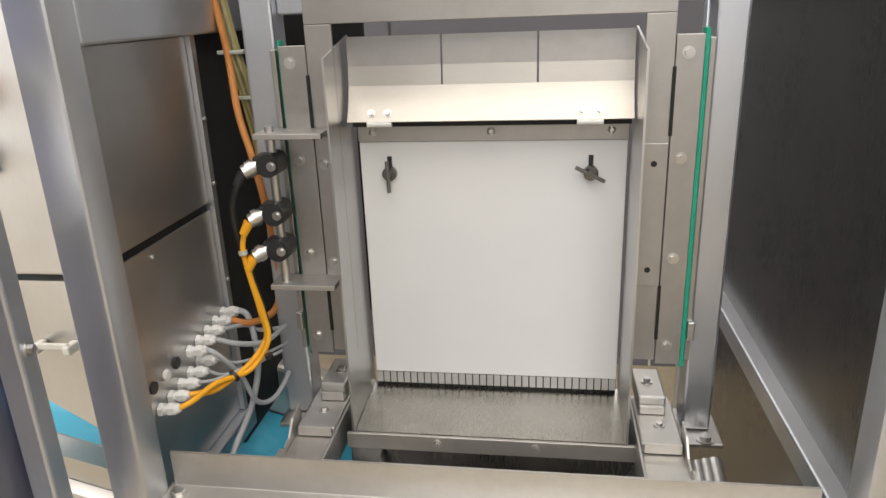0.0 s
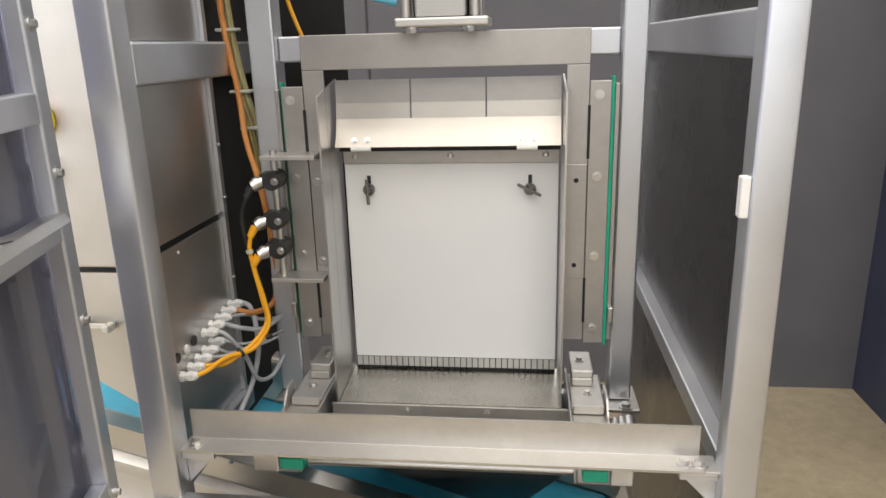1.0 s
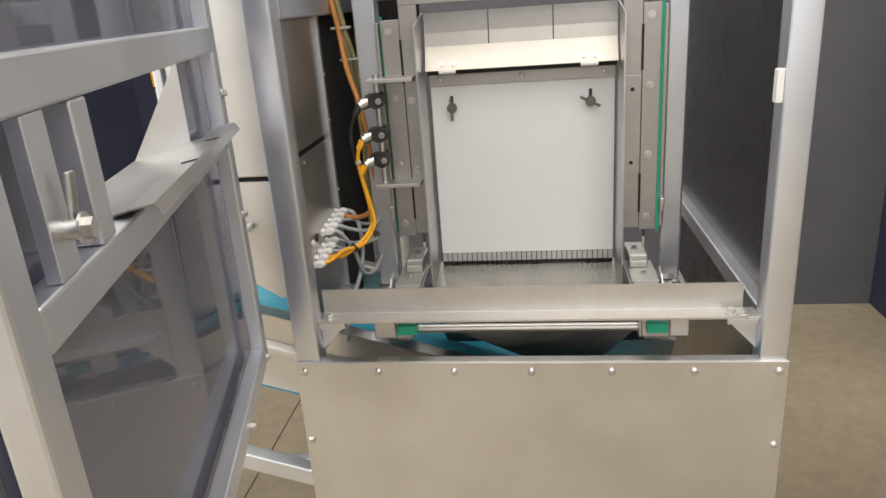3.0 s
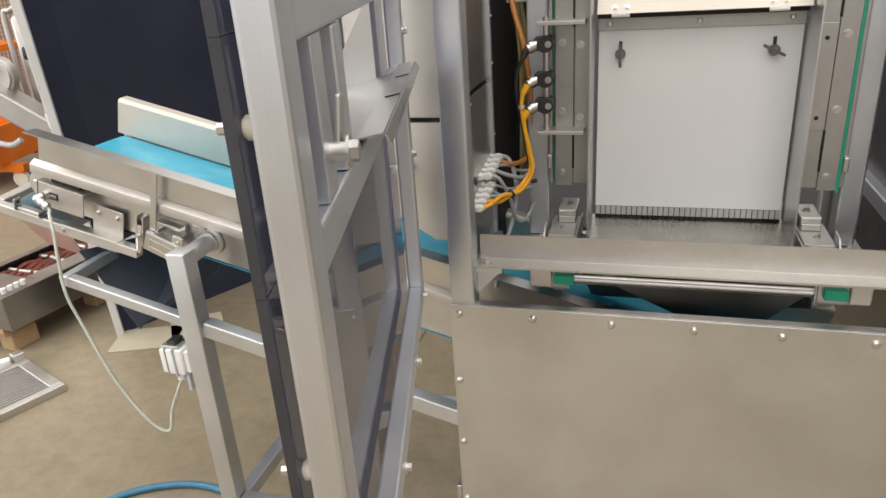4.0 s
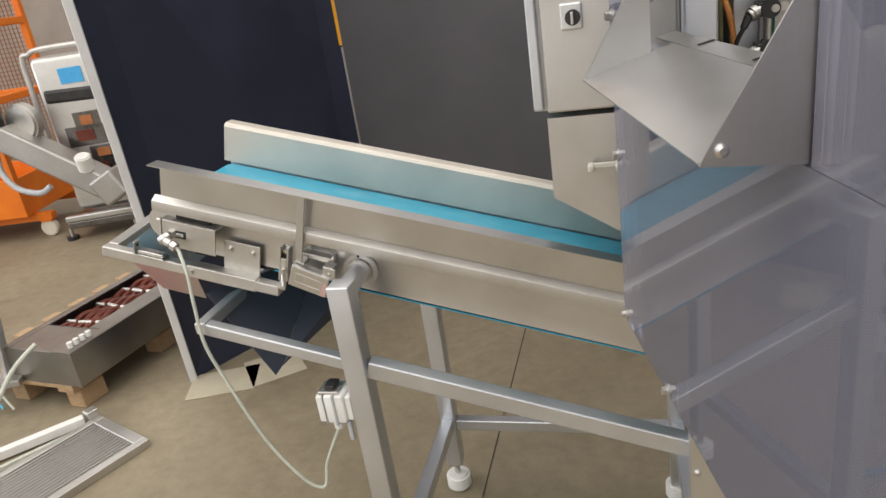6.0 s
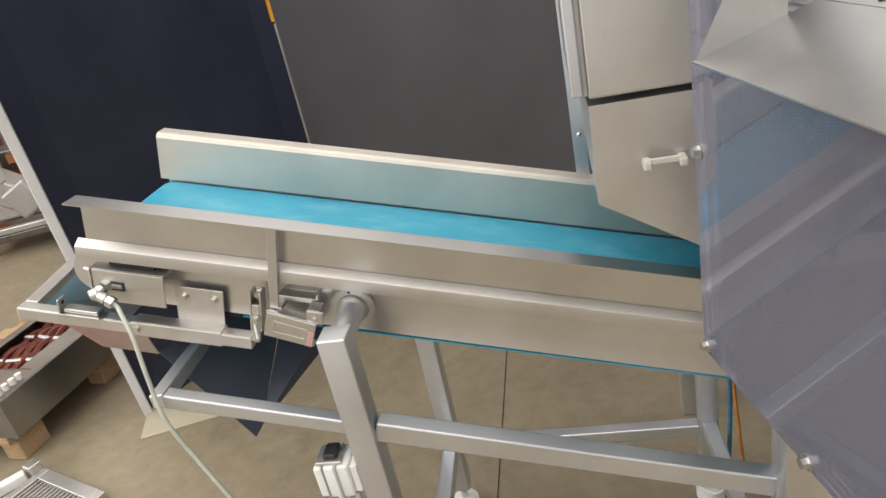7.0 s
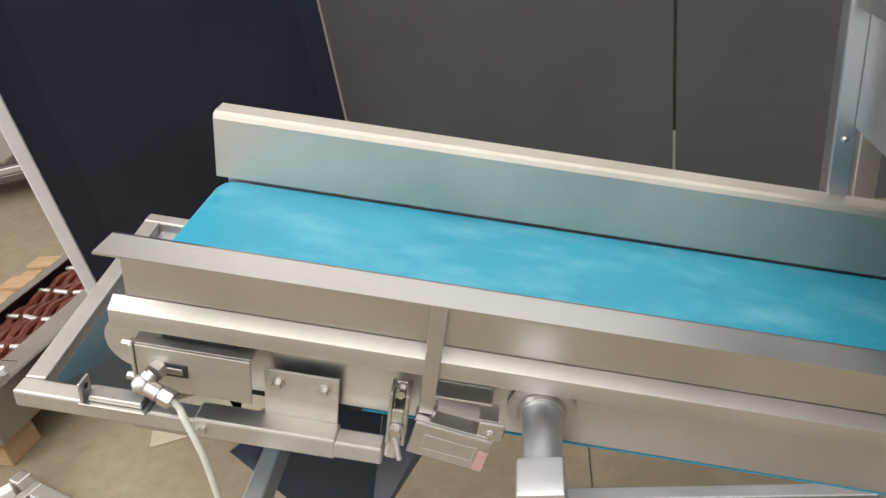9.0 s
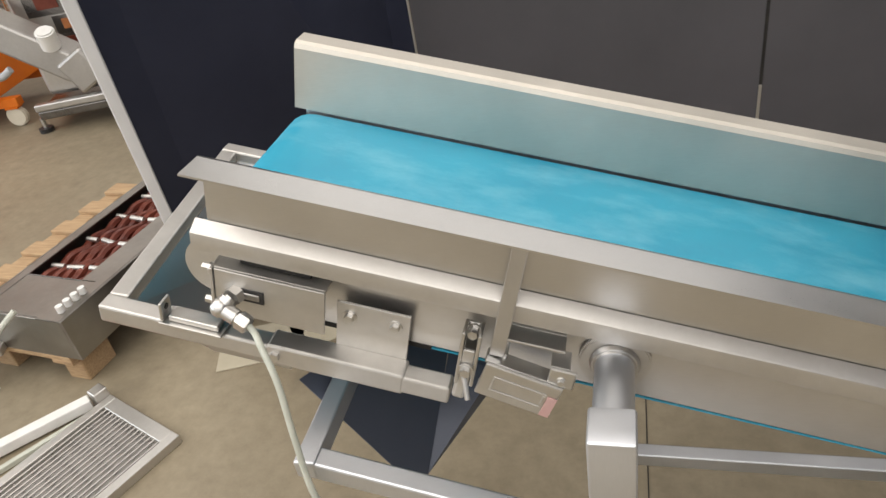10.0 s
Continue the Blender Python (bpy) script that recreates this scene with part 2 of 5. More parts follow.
def rod(p, q, r, seg=16, r2=None, bm=None, bev=0.0):
    seg = seg if seg == 6 else max(seg, 20)
    p, q = Vector(p), Vector(q)
    d = q - p
    m = Matrix.Translation((p + q) / 2) @ d.to_track_quat("Z", "Y").to_matrix().to_4x4()
    b = bmesh.new()
    bmesh.ops.create_cone(b, cap_ends=True, segments=seg, radius1=r, radius2=r if r2 is None else r2, depth=d.length)
    if bev:
        bmesh.ops.bevel(b, geom=[e for e in b.edges if len(e.link_faces) == 2 and any(len(f.verts) > 4 for f in e.link_faces)], offset=bev, segments=2, affect="EDGES")
    b.transform(m)
    return b if bm is None else merge(bm, b)


def hexhead(c, n, r, h, washer=True, bm=None):
    """A bolt head with its washer on a face at c that looks along n."""
    c, n = Vector(c), Vector(n).normalized()
    b = rod(c, c + n * h * 0.25, r * 1.5, 16) if washer else bmesh.new()
    rod(c + n * h * 0.25, c + n * h, r, 6, None, b)
    return b if bm is None else merge(bm, b)


def dome(c, n, r, bm=None):
    c, n = Vector(c), Vector(n).normalized()
    b = rod(c, c + n * r * 0.35, r, 12, r * 0.95)
    rod(c + n * r * 0.35, c + n * r * 0.7, r * 0.95, 12, r * 0.5, b)
    return b if bm is None else merge(bm, b)


def sheet(pts, thick, bm=None):
    """A flat plate through the corner points pts, given thickness along its normal."""
    b = bmesh.new()
    vs = [b.verts.new(Vector(p)) for p in pts]
    f = b.faces.new(vs)
    f.normal_update()
    n = f.normal.copy()
    r = bmesh.ops.extrude_face_region(b, geom=[f])
    for v in r["geom"]:
        if isinstance(v, bmesh.types.BMVert):
            v.co += n * thick
    return b if bm is None else merge(bm, b)


def profile(pts, x0, x1, m=None, thick=0.0, bm=None):
    """An open or closed (y, z) profile drawn out from x0 to x1; an open one is a bent sheet of that thickness."""
    b = bmesh.new()
    P = [Vector((0, y, z)) for y, z in pts]
    if thick:
        N = []
        for i, p in enumerate(P):
            a = P[max(i - 1, 0)]
            c = P[min(i + 1, len(P) - 1)]
            t = (c - a).normalized()
            N.append(Vector((0, -t.z, t.y)))
        P = P + [p + n * thick for p, n in zip(reversed(P), reversed(N))]
    va = [b.verts.new((x0, p.y, p.z)) for p in P]
    vb = [b.verts.new((x1, p.y, p.z)) for p in P]
    k = len(P)
    for i in range(k):
        b.faces.new((va[i], va[(i + 1) % k], vb[(i + 1) % k], vb[i]))
    if thick:
        h = k // 2
        for i in range(h - 1):
            b.faces.new((va[i], va[k - 1 - i], va[k - 2 - i], va[i + 1]))
            b.faces.new((vb[i], vb[i + 1], vb[k - 2 - i], vb[k - 1 - i]))
    else:
        b.faces.new(va)
        b.faces.new(list(reversed(vb)))
    if bm is None:
        if m is not None:
            b.transform(m)
        return b
    return merge(bm, b, m)


def spline(pts, steps=8):
    P = [Vector(p) for p in pts]
    out = []
    for i in range(len(P) - 1):
        a, b, c, d = P[max(i - 1, 0)], P[i], P[i + 1], P[min(i + 2, len(P) - 1)]
        for k in range(steps):
            t = k / steps
            out.append(0.5 * ((2 * b) + (c - a) * t + (2 * a - 5 * b + 4 * c - d) * t * t + (3 * b - a - 3 * c + d) * t ** 3))
    out.append(P[-1])
    return out


def cable(pts, r, seg=8, steps=8, bm=None):
    P = spline(pts, steps)
    b = bmesh.new()
    rings = []
    nrm = None
    for i, p in enumerate(P):
        t = (P[min(i + 1, len(P) - 1)] - P[max(i - 1, 0)]).normalized()
        if nrm is None:
            nrm = t.orthogonal().normalized()
        nrm = (nrm - t * nrm.dot(t)).normalized()
        bi = t.cross(nrm)
        rings.append([b.verts.new(p + (nrm * math.cos(6.2832 * k / seg) + bi * math.sin(6.2832 * k / seg)) * r) for k in range(seg)])
    for u, v in zip(rings, rings[1:]):
        for k in range(seg):
            b.faces.new((u[k], u[(k + 1) % seg], v[(k + 1) % seg], v[k]))
    b.faces.new(list(reversed(rings[0])))
    b.faces.new(rings[-1])
    return b if bm is None else merge(bm, b)


def single(name, bm, mat, label, category, group="", kind=""):
    return tagged(part(name, bm, mat), label, category, group, kind)


# ---- the hall ----
def grid_floor(x0, x1, y0, y1, z):
    b = bmesh.new()
    vs = [b.verts.new(v) for v in ((x0, y0, z), (x1, y0, z), (x1, y1, z), (x0, y1, z))]
    f = b.faces.new(vs)
    r = bmesh.ops.extrude_face_region(b, geom=[f])
    for v in r["geom"]:
        if isinstance(v, bmesh.types.BMVert):
            v.co.z -= 0.2
    return b


single("floor", grid_floor(-14, 8, -8, 10, 0), CONCRETE, "worn beige concrete hall floor with stains", "floor", kind="structure")
single("floor_joint", box(-0.9245, -0.9215, 1.2, 3.43, 0.0005, 0.0025, 0), VOID, "dark control joint in the concrete floor", "floor joint", kind="structure")
single("ceiling", box(-14, 8, -8, 10, 6.0, 6.2, 0), CEIL, "pale hall ceiling", "ceiling", kind="structure")
for nm, (x0, x1, z0, z1) in (("wall_south_1", (-14, -10, 0, 6)), ("wall_south_2", (6, 8, 0, 6)), ("wall_south_3", (-10, 6, 0, 2.6)), ("wall_south_4", (-10, 6, 5.1, 6))):
    single(nm, box(x0, x1, -8.2, -8, z0, z1, 0), PLASTER, "plain plastered hall wall", "wall", kind="structure")
single("wall_north", box(-14, 8, 10, 10.2, 0, 6, 0), WALL_TAN, "plain plastered hall wall", "wall", kind="structure")
for nm, (y0, y1, z0, z1) in (("wall_west_1", (-8, -6, 0, 6)), ("wall_west_2", (3, 10, 0, 6)), ("wall_west_3", (-6, 3, 0, 1.1)), ("wall_west_4", (-6, 3, 4.7, 6))):
    single(nm, box(-14.2, -14, y0, y1, z0, z1, 0), WALL_TAN, "plain plastered hall wall", "wall", kind="structure")
single("wall_east", box(8, 8.2, -8, 10, 0, 6, 0), PLASTER, "plain plastered hall wall", "wall", kind="structure")

# dark partition that stands round the machine
BW = 3.45
for x0, x1, nm in ((-1.86, -0.452, "wall_back_1"), (-0.444, 0.75, "wall_back_2"), (0.758, 1.95, "wall_back_3")):
    single(nm, box(x0, x1, BW, BW + 0.05, 0.0, 2.35, 0.002), WALL_GREY, "dark grey laminate partition panel", "partition", kind="structure")
for x in (-0.448, 0.754):
    single("seam_trim", box(x - 0.006, x + 0.006, BW - 0.004, BW + 0.03, 0.0, 0.42, 0.001), ALU, "bright aluminium joint strip between partition panels", "trim", kind="structure")
    single("seam_trim", box(x - 0.006, x + 0.006, BW - 0.003, BW + 0.03, 0.42, 2.35, 0.001), BLACK, "black joint strip between partition panels", "trim", kind="structure")


def leaning_panel(b0, b1, t0, t1, thick):
    b = bmesh.new()
    n = Vector((1, -0.3, 0)).normalized() * -thick
    lo = [Vector(v) for v in (b0, b1, t1, t0)]
    va = [b.verts.new(v) for v in lo]
    vb = [b.verts.new(v + n) for v in lo]
    b.faces.new(va)
    b.faces.new(list(reversed(vb)))
    for i in range(4):
        b.faces.new((va[i], vb[i], vb[(i + 1) % 4], va[(i + 1) % 4]))
    return b


single("wall_left", leaning_panel((-2.473, 2.315, 0), (-1.865, 3.45, 0), (-2.144, 1.882, 2.35), (-1.865, 3.45, 2.35), 0.04), WALL_NAVY, "leaning navy blue laminate partition panel", "partition", kind="structure")
single("edge_trim", beam((-2.48, 2.305, 0.0), (-2.151, 1.872, 2.35), 0.045, 0.035, 0.004, (0.8, 0.6, 0)), TRIM_WHITE, "bright aluminium edge profile of the navy partition", "trim", kind="structure")
single("edge_groove", beam((-2.470, 2.291, 0.0), (-2.141, 1.858, 2.35), 0.008, 0.010, 0.002, (0.8, 0.6, 0)), GREY_CABLE, "grey groove along the edge profile", "trim", kind="structure")
single("corner_trim", box(-1.868, -1.860, BW - 0.012, BW - 0.001, 0, 1.35, 0.002), ALU, "bright corner joint of the partition", "trim", kind="structure")
single("corner_trim", box(-1.868, -1.860, BW - 0.012, BW - 0.001, 1.35, 2.35, 0.002), BLACK, "black corner joint of the partition", "trim", kind="structure")
single("tape", box(-1.872, -1.856, BW - 0.0145, BW - 0.0125, 1.36, 1.62, 0), YELLOW, "strip of yellow tape on the partition corner", "tape")
single("wall_right", box(1.95, 2.0, 2.7, BW + 0.05, 0, 2.35, 0.002), WALL_NAVY, "navy blue laminate partition panel", "partition", kind="structure")

# ---- machine frame ----
mach = thing("machine_frame", (0.166, 1.0, 0.0), "square stainless steel tube machine frame with upright posts", "machine frame")
FX0, FX1 = -0.305, 0.637
for nm, (x0, x1, y0, y1) in (("post", (FX0, FX0 + 0.05, 0.955, 1.005)), ("post", (FX1 - 0.05, FX1, 0.955, 1.005)), ("rear_post", (0.60, 0.637, 2.03, 2.07)), ("rear_post", (FX0, FX0 + 0.05, 2.02, 2.07))):
    part(nm, box(x0, x1, y0, y1, 0.0, 2.45, 0.006, 3), TUBE, mach)
part("rail", box(FX0 + 0.004, FX0 + 0.05, 1.005, 2.02, 1.683, 1.745, 0.004), TUBE, mach)
part("rail", box(FX1 - 0.045, FX1, 1.005, 2.03, 1.70, 1.765, 0.004), TUBE, mach)
part("rail", box(FX1 - 0.04, FX1, 1.005, 2.03, 1.065, 1.105, 0.004), TUBE, mach)
part("rail", box(FX0, FX1, 0.955, 1.005, 2.40, 2.45, 0.004), TUBE, mach)
# darker steel stands for the dark walls that these stainless sheets mirror
part("side_sheet", box(FX1 - 0.012, FX1 - 0.008, 1.005, 2.03, 0.35, 1.70, 0), DARKSTEEL, mach, "stainless side sheet with its dark reflection put in the colour")
part("side_sheet", box(FX1 - 0.012, FX1 - 0.008, 1.005, 2.03, 1.766, 2.40, 0), DARKSTEEL, mach, "stainless side sheet with its dark reflection put in the colour")
for z in (1.26, 1.44, 1.62, 1.80):
    part("bolt", dome((FX1, 0.98, z), (1, 0, 0), 0.008), SHINY, mach)
part("stop_block", box(FX1 - 0.062, FX1 - 0.05, 0.957, 0.975, 1.50, 1.555, 0.002), NYLON, mach, "white plastic door stop")

# upright guides of the gate
gate_posts = thing("gate_upright", (0.16, 1.30, 1.03), "pair of stainless uprights that carry the gate", "upright")
for x0, x1 in ((-0.193, -0.145), (0.459, 0.502)):
    part("post", box(x0, x1, 1.28, 1.33, 1.06, 2.40, 0.004), TUBE, gate_posts)
    part("foot_plate", box(x0 - 0.004, x1 + 0.014, 1.245, 1.345, 1.05, 1.058, 0.002), BLASTED, gate_posts)
    part("bolt", hexhead(((x0 + x1) / 2 + 0.01, 1.255, 1.058), (0, 0, 1), 0.009, 0.009), SHINY, gate_posts)
part("top_bar", box(-0.145, 0.459, 1.30, 1.33, 1.705, 1.75, 0.003), TUBE, gate_posts)
part("rear_bar", box(-0.193, 0.50, 1.32, 1.34, 1.022, 1.05, 0.003), TUBE, gate_posts)

# ---- gate ----
gate = thing("lift_gate", (0.158, 1.25, 1.2), "brushed stainless lift gate frame with bolted slide plates", "gate")
GY = 1.245
bm = box(-0.088, 0.404, GY, GY + 0.006, 1.692, 1.75, 0.001)
part("head_plate", bm, GATESTEEL, gate)
part("jamb_plate", box(-0.088, -0.05, GY, GY + 0.006, 1.20, 1.6915, 0.001), GATESTEEL, gate)
part("jamb_plate", box(0.366, 0.404, GY, GY + 0.006, 1.20, 1.6915, 0.001), GATESTEEL, gate)
for sgn, x0, x1, gx in ((-1, -0.127, -0.0885, -0.127), (1, 0.4045, 0.440, 0.440)):
    part("slide_plate", box(x0, x1, GY - 0.002, GY + 0.005, 1.195, 1.665, 0.001), GATESTEEL, gate)
    part("guide_strip", box(gx - (0.0 if sgn > 0 else 0.003), gx + (0.006 if sgn > 0 else 0.0), GY - (0.001 if sgn > 0 else -0.003), GY + 0.022, 1.19, 1.672, 0.001), GREEN, gate, "green plastic slide strip")
    part("back_plate", box(gx + (0.0065 if sgn > 0 else -0.014), gx + (0.014 if sgn > 0 else -0.0065), GY + 0.002, GY + 0.03, 1.20, 1.66, 0.001), GATESTEEL, gate)
    xb = 0.420 if sgn > 0 else -0.112
    for z in (1.642, 1.505, 1.362, 1.225):
        part("bolt", hexhead((xb, GY - 0.002, z), (0, -1, 0), 0.0055, 0.006), SHINY, gate)
    xs = 0.4042 if sgn > 0 else -0.0883
    for za, zb in ((1.535, 1.625), (1.235, 1.32)):
        part("slot", box(xs - 0.0022, xs + 0.0022, GY - 0.003, GY + 0.001, za, zb, 0), VOID, gate, "dark slot between the plates")
    part("clip", box(gx + (0.007 if sgn > 0 else -0.017), gx + (0.017 if sgn > 0 else -0.007), GY - 0.006, GY + 0.004, 1.235, 1.265, 0.002), SHINY, gate)
part("cover_plate", box(0.367, 0.403, GY - 0.005, GY - 0.0005, 1.32, 1.526, 0.001), GATESTEEL, gate)
for z in (1.345, 1.498):
    part("hole", rod((0.385, GY - 0.0056, z), (0.385, GY - 0.003, z), 0.0042, 12), VOID, gate, "dark threaded hole")
part("cover_plate", box(-0.086, -0.052, GY - 0.005, GY - 0.0005, 1.32, 1.54, 0.001), GATESTEEL, gate)
for z in (1.50, 1.35):
    part("bolt", hexhead((-0.074, GY - 0.005, z), (0, -1, 0), 0.0055, 0.006), SHINY, gate)

# chute behind the gate with its white slide plate
chute = thing("discharge_chute", (0.158, 1.26, 1.08), "stainless discharge chute with a white plastic slide plate", "chute")
CX0, CX1 = -0.050, 0.366
for x, t in ((CX0, -0.003), (CX1, 0.003)):
    pts = [(x, 1.190, 1.085), (x, 1.338, 1.085), (x, 1.338, 1.662), (x, 1.325, 1.674), (x, 1.200, 1.650)]
    part("cheek", sheet(pts, t if x < 0 else -t), STEEL, chute)
part("slide_plate", box(-0.043, 0.359, 1.322, 1.334, 1.121, 1.516, 0.0015), WHITE_PE, chute, "white polyethylene plate")
# this strip lies in shadow, put in here as the darker gate steel
part("top_strip", box(-0.044, 0.360, 1.321, 1.326, 1.5165, 1.543, 0.001), GATESTEEL, chute)
# black strip paints the shade between the teeth and in the slot below
part("comb_shade", box(-0.043, 0.359, 1.326, 1.332, 1.092, 1.1205, 0), VOID, chute)
n_teeth = 34
for i in range(n_teeth):
    x = -0.043 + 0.402 * i / n_teeth
    part("comb_tooth", box(x + 0.0012, x + 0.402 / n_teeth - 0.0008, 1.3215, 1.3255, 1.1005, 1.1205, 0), COMB, chute)
part("tray_floor", sheet([(-0.049, 1.336, 1.092), (0.365, 1.336, 1.092), (0.365, 1.195, 1.083), (-0.049, 1.195, 1.083)], -0.003), TRAYSTEEL, chute)
part("tray_lip", box(-0.062, 0.378, 1.188, 1.194, 1.058, 1.0845, 0.001), BLASTED, chute)
part("tray_beam", box(-0.062, 0.378, 1.20, 1.24, 1.02, 1.056, 0.003), DARKSTEEL, chute)
for x in (0.08, 0.23):
    part("screw", hexhead((x, 1.188, 1.072), (0, -1, 0), 0.005, 0.006), SHINY, chute)
for x, zz in ((-0.02, 1.531), (0.16, 1.531), (0.335, 1.531)):
    part("screw", dome((x, 1.321, zz), (0, -1, 0), 0.006), SHINY, chute)


FLAP = [(1.2700, 1.5540), (1.2800, 1.5700), (1.2880, 1.5870), (1.2930, 1.6030), (1.2965, 1.6260), (1.2972, 1.6310), (1.2995, 1.6720)]
part("flap", profile(FLAP[:4], -0.044, 0.360, None, 0.0025), FLAPSTEEL, chute, "bent bright steel flap on two hinges", True, 40)
for a, b_ in ((-0.044, 0.0915), (0.0945, 0.227), (0.230, 0.360)):
    part("flap_leaf", profile(FLAP[3:6], a, b_, None, 0.0025), FLAPSTEEL, chute)
    # darker steel here paints in the upper leaves' darker reflection
    part("flap_leaf", profile(FLAP[5:], a, b_, None, 0.0025), GATESTEEL, chute)
# shade of the gap below the flap, drawn as a black strip
part("flap_gap", box(-0.044, 0.360, 1.296, 1.300, 1.5435, 1.552, 0), VOID, chute, "black strip for the shade under the flap")
for x in (0.003, 0.301):
    part("hinge", rod((x - 0.018, 1.2700, 1.5515), (x + 0.018, 1.2700, 1.5515), 0.0042, 12), NYLON, chute, "pale hinge barrel")
    for dx in (-0.012, 0.012):
        part("screw", hexhead((x + dx, 1.2745, 1.5665), (0, -0.9, 0.45), 0.0040, 0.005), SHINY, chute)


def wing(cx, cz, ang, sx):
    b = rod((cx, 1.3215, cz), (cx, 1.312, cz), 0.011, 16)
    rod((cx, 1.312, cz), (cx, 1.300, cz), 0.0055, 6, None, b)
    d = Vector((math.sin(ang), 0, math.cos(ang)))
    c = Vector((cx, 1.306, cz))
    rod(c - d * 0.026 + Vector((0, -0.006, 0)), c + d * 0.022 + Vector((0, -0.002, 0)), 0.003, 8, None, b)
    return b


for cx, cz, ang in ((0.003, 1.468, -0.05), (0.307, 1.468, 2.05)):
    part("clamp_lever", wing(cx, cz, ang, 1), DARKSTEEL, chute, "dark steel clamp lever")
    part("guide_slot", box(cx - 0.0035, cx + 0.0035, 1.3205, 1.323, cz + 0.002, cz + 0.026, 0), BLACK, chute, "dark slot in the plate")


hop = thing("lower_hopper", (0.16, 1.15, 0.85), "dull steel hopper under the discharge chute", "hopper")
# front and left sheets darkened for what they reflect; right one kept pale
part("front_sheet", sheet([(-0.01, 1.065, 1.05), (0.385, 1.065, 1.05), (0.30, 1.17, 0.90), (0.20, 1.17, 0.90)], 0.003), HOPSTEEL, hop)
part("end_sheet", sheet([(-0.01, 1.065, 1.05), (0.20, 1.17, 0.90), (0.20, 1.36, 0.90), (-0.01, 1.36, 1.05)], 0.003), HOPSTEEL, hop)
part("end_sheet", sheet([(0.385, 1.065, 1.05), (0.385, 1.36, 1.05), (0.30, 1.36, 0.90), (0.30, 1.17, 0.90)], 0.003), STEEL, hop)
# added to keep light from behind off the belt
part("back_light_block", sheet([(-0.13, 1.372, 1.045), (-0.05, 1.372, 0.86), (0.46, 1.372, 0.86), (0.46, 1.372, 1.045)], 0.003), DARKSTEEL, hop)

# arms that carry the chute
def arm(cx, s):
    """Channel arm along the chute cheek, in three steps; s points outward."""
    th = thing("support_arm", (cx, 1.2, 1.0), "stepped stainless support arm with clamping blocks", "support arm", "arms beside the chute")
    i, o = cx - s * 0.012, cx + s * 0.052

    def slab(name, a, b, y0, y1, z0, z1, bev=0.003, mat=BLASTED):
        part(name, box(min(a, b), max(a, b), y0, y1, z0, z1, bev, 2), mat, th)

    slab("bar", i, o, 1.020, 1.335, 1.045, 1.086)
    slab("side_lip", i - s * 0.0045, i, 1.020, 1.335, 1.045, 1.099, 0.0015)
    slab("step_block", i, o - s * 0.004, 1.174, 1.300, 1.0865, 1.102)
    slab("step_lip", i + s * 0.004, o - s * 0.006, 1.170, 1.1738, 1.088, 1.104, 0.0012)
    slab("clamp_block", i + s * 0.004, i + s * 0.046, 1.256, 1.345, 1.1025, 1.131)
    slab("clamp_lip", i + s * 0.006, i + s * 0.044, 1.250, 1.2555, 1.1025, 1.117, 0.0015)
    part("screw", hexhead((cx + s * 0.010, 1.300, 1.131), (0, 0, 1), 0.006, 0.008), SHINY, th)
    part("screw", hexhead((cx + s * 0.020, 1.222, 1.102), (0, 0, 1), 0.0055, 0.006), SHINY, th)
    # bent outer plate with a torn-looking top edge
    part("outer_plate", sheet([(o, 1.06, 1.050), (o, 1.06, 1.097), (o, 1.115, 1.102), (o, 1.128, 1.092), (o, 1.150, 1.096), (o, 1.172, 1.118), (o, 1.205, 1.122), (o, 1.205, 1.050)], 0.003), BLASTED, th)
    if s > 0:
        for k in range(3):
            part("stop_roll", rod((o + 0.008 + 0.012 * k, 1.095, 1.072 + 0.003 * k), (o + 0.012 + 0.012 * k, 1.165, 1.078 + 0.003 * k), 0.011, 18, None, None, 0.003), SHINY, th)
    slab("foot", cx - s * 0.004, cx + s * 0.020, 1.040, 1.075, 1.030, 1.046, 0.003)


arm(-0.088, -1)
arm(0.394, 1)

# angle bar across the front
bar = thing("cross_bar", (0.165, 1.0, 1.1), "stainless angle bar bolted across the machine front", "angle bar")
part("angle", profile([(0.972, 1.105), (1.012, 1.105), (1.0165, 1.107), (1.018, 1.112), (1.018, 1.160)], -0.252, 0.566, None, 0.004), BLASTED, bar)
part("flange_end", box(-0.258, -0.2525, 0.972, 1.018, 1.105, 1.109, 0.001), BLASTED, bar)
part("flange_end", box(0.5665, 0.588, 0.972, 1.018, 1.105, 1.109, 0.001), BLASTED, bar)
for x in (-0.235, 0.540, 0.562):
    part("bolt", hexhead((x, 0.992, 1.109), (0, 0, 1), 0.008, 0.009), SHINY, bar)
for x0, x1 in ((-0.255, -0.20), (0.53, 0.587)):
    part("gusset", box(x0, x1, 0.975, 1.005, 1.092, 1.1045, 0.002), TUBE, bar)
part("web", sheet([(-0.2545, 0.990, 1.0915), (-0.205, 0.990, 1.0915), (-0.2545, 0.990, 1.040)], 0.004), TUBE, bar, "triangular stiffener")
part("web", sheet([(0.5865, 0.990, 1.0915), (0.537, 0.990, 1.0915), (0.5865, 0.990, 1.040)], 0.004), TUBE, bar, "triangular stiffener")
for x0, x1 in ((-0.150, -0.106), (0.434, 0.470)):
    part("hanger", box(x0, x1, 1.008, 1.028, 1.052, 1.100, 0.003), BLASTED, bar, "blasted hanger block")
for x in (-0.082, 0.41):
    single("slide_pad", box(x - 0.02, x + 0.02, 1.003, 1.030, 1.062, 1.082, 0.002), GREEN, "green plastic slide pad under the cross bar", "slide pad", "green pads")
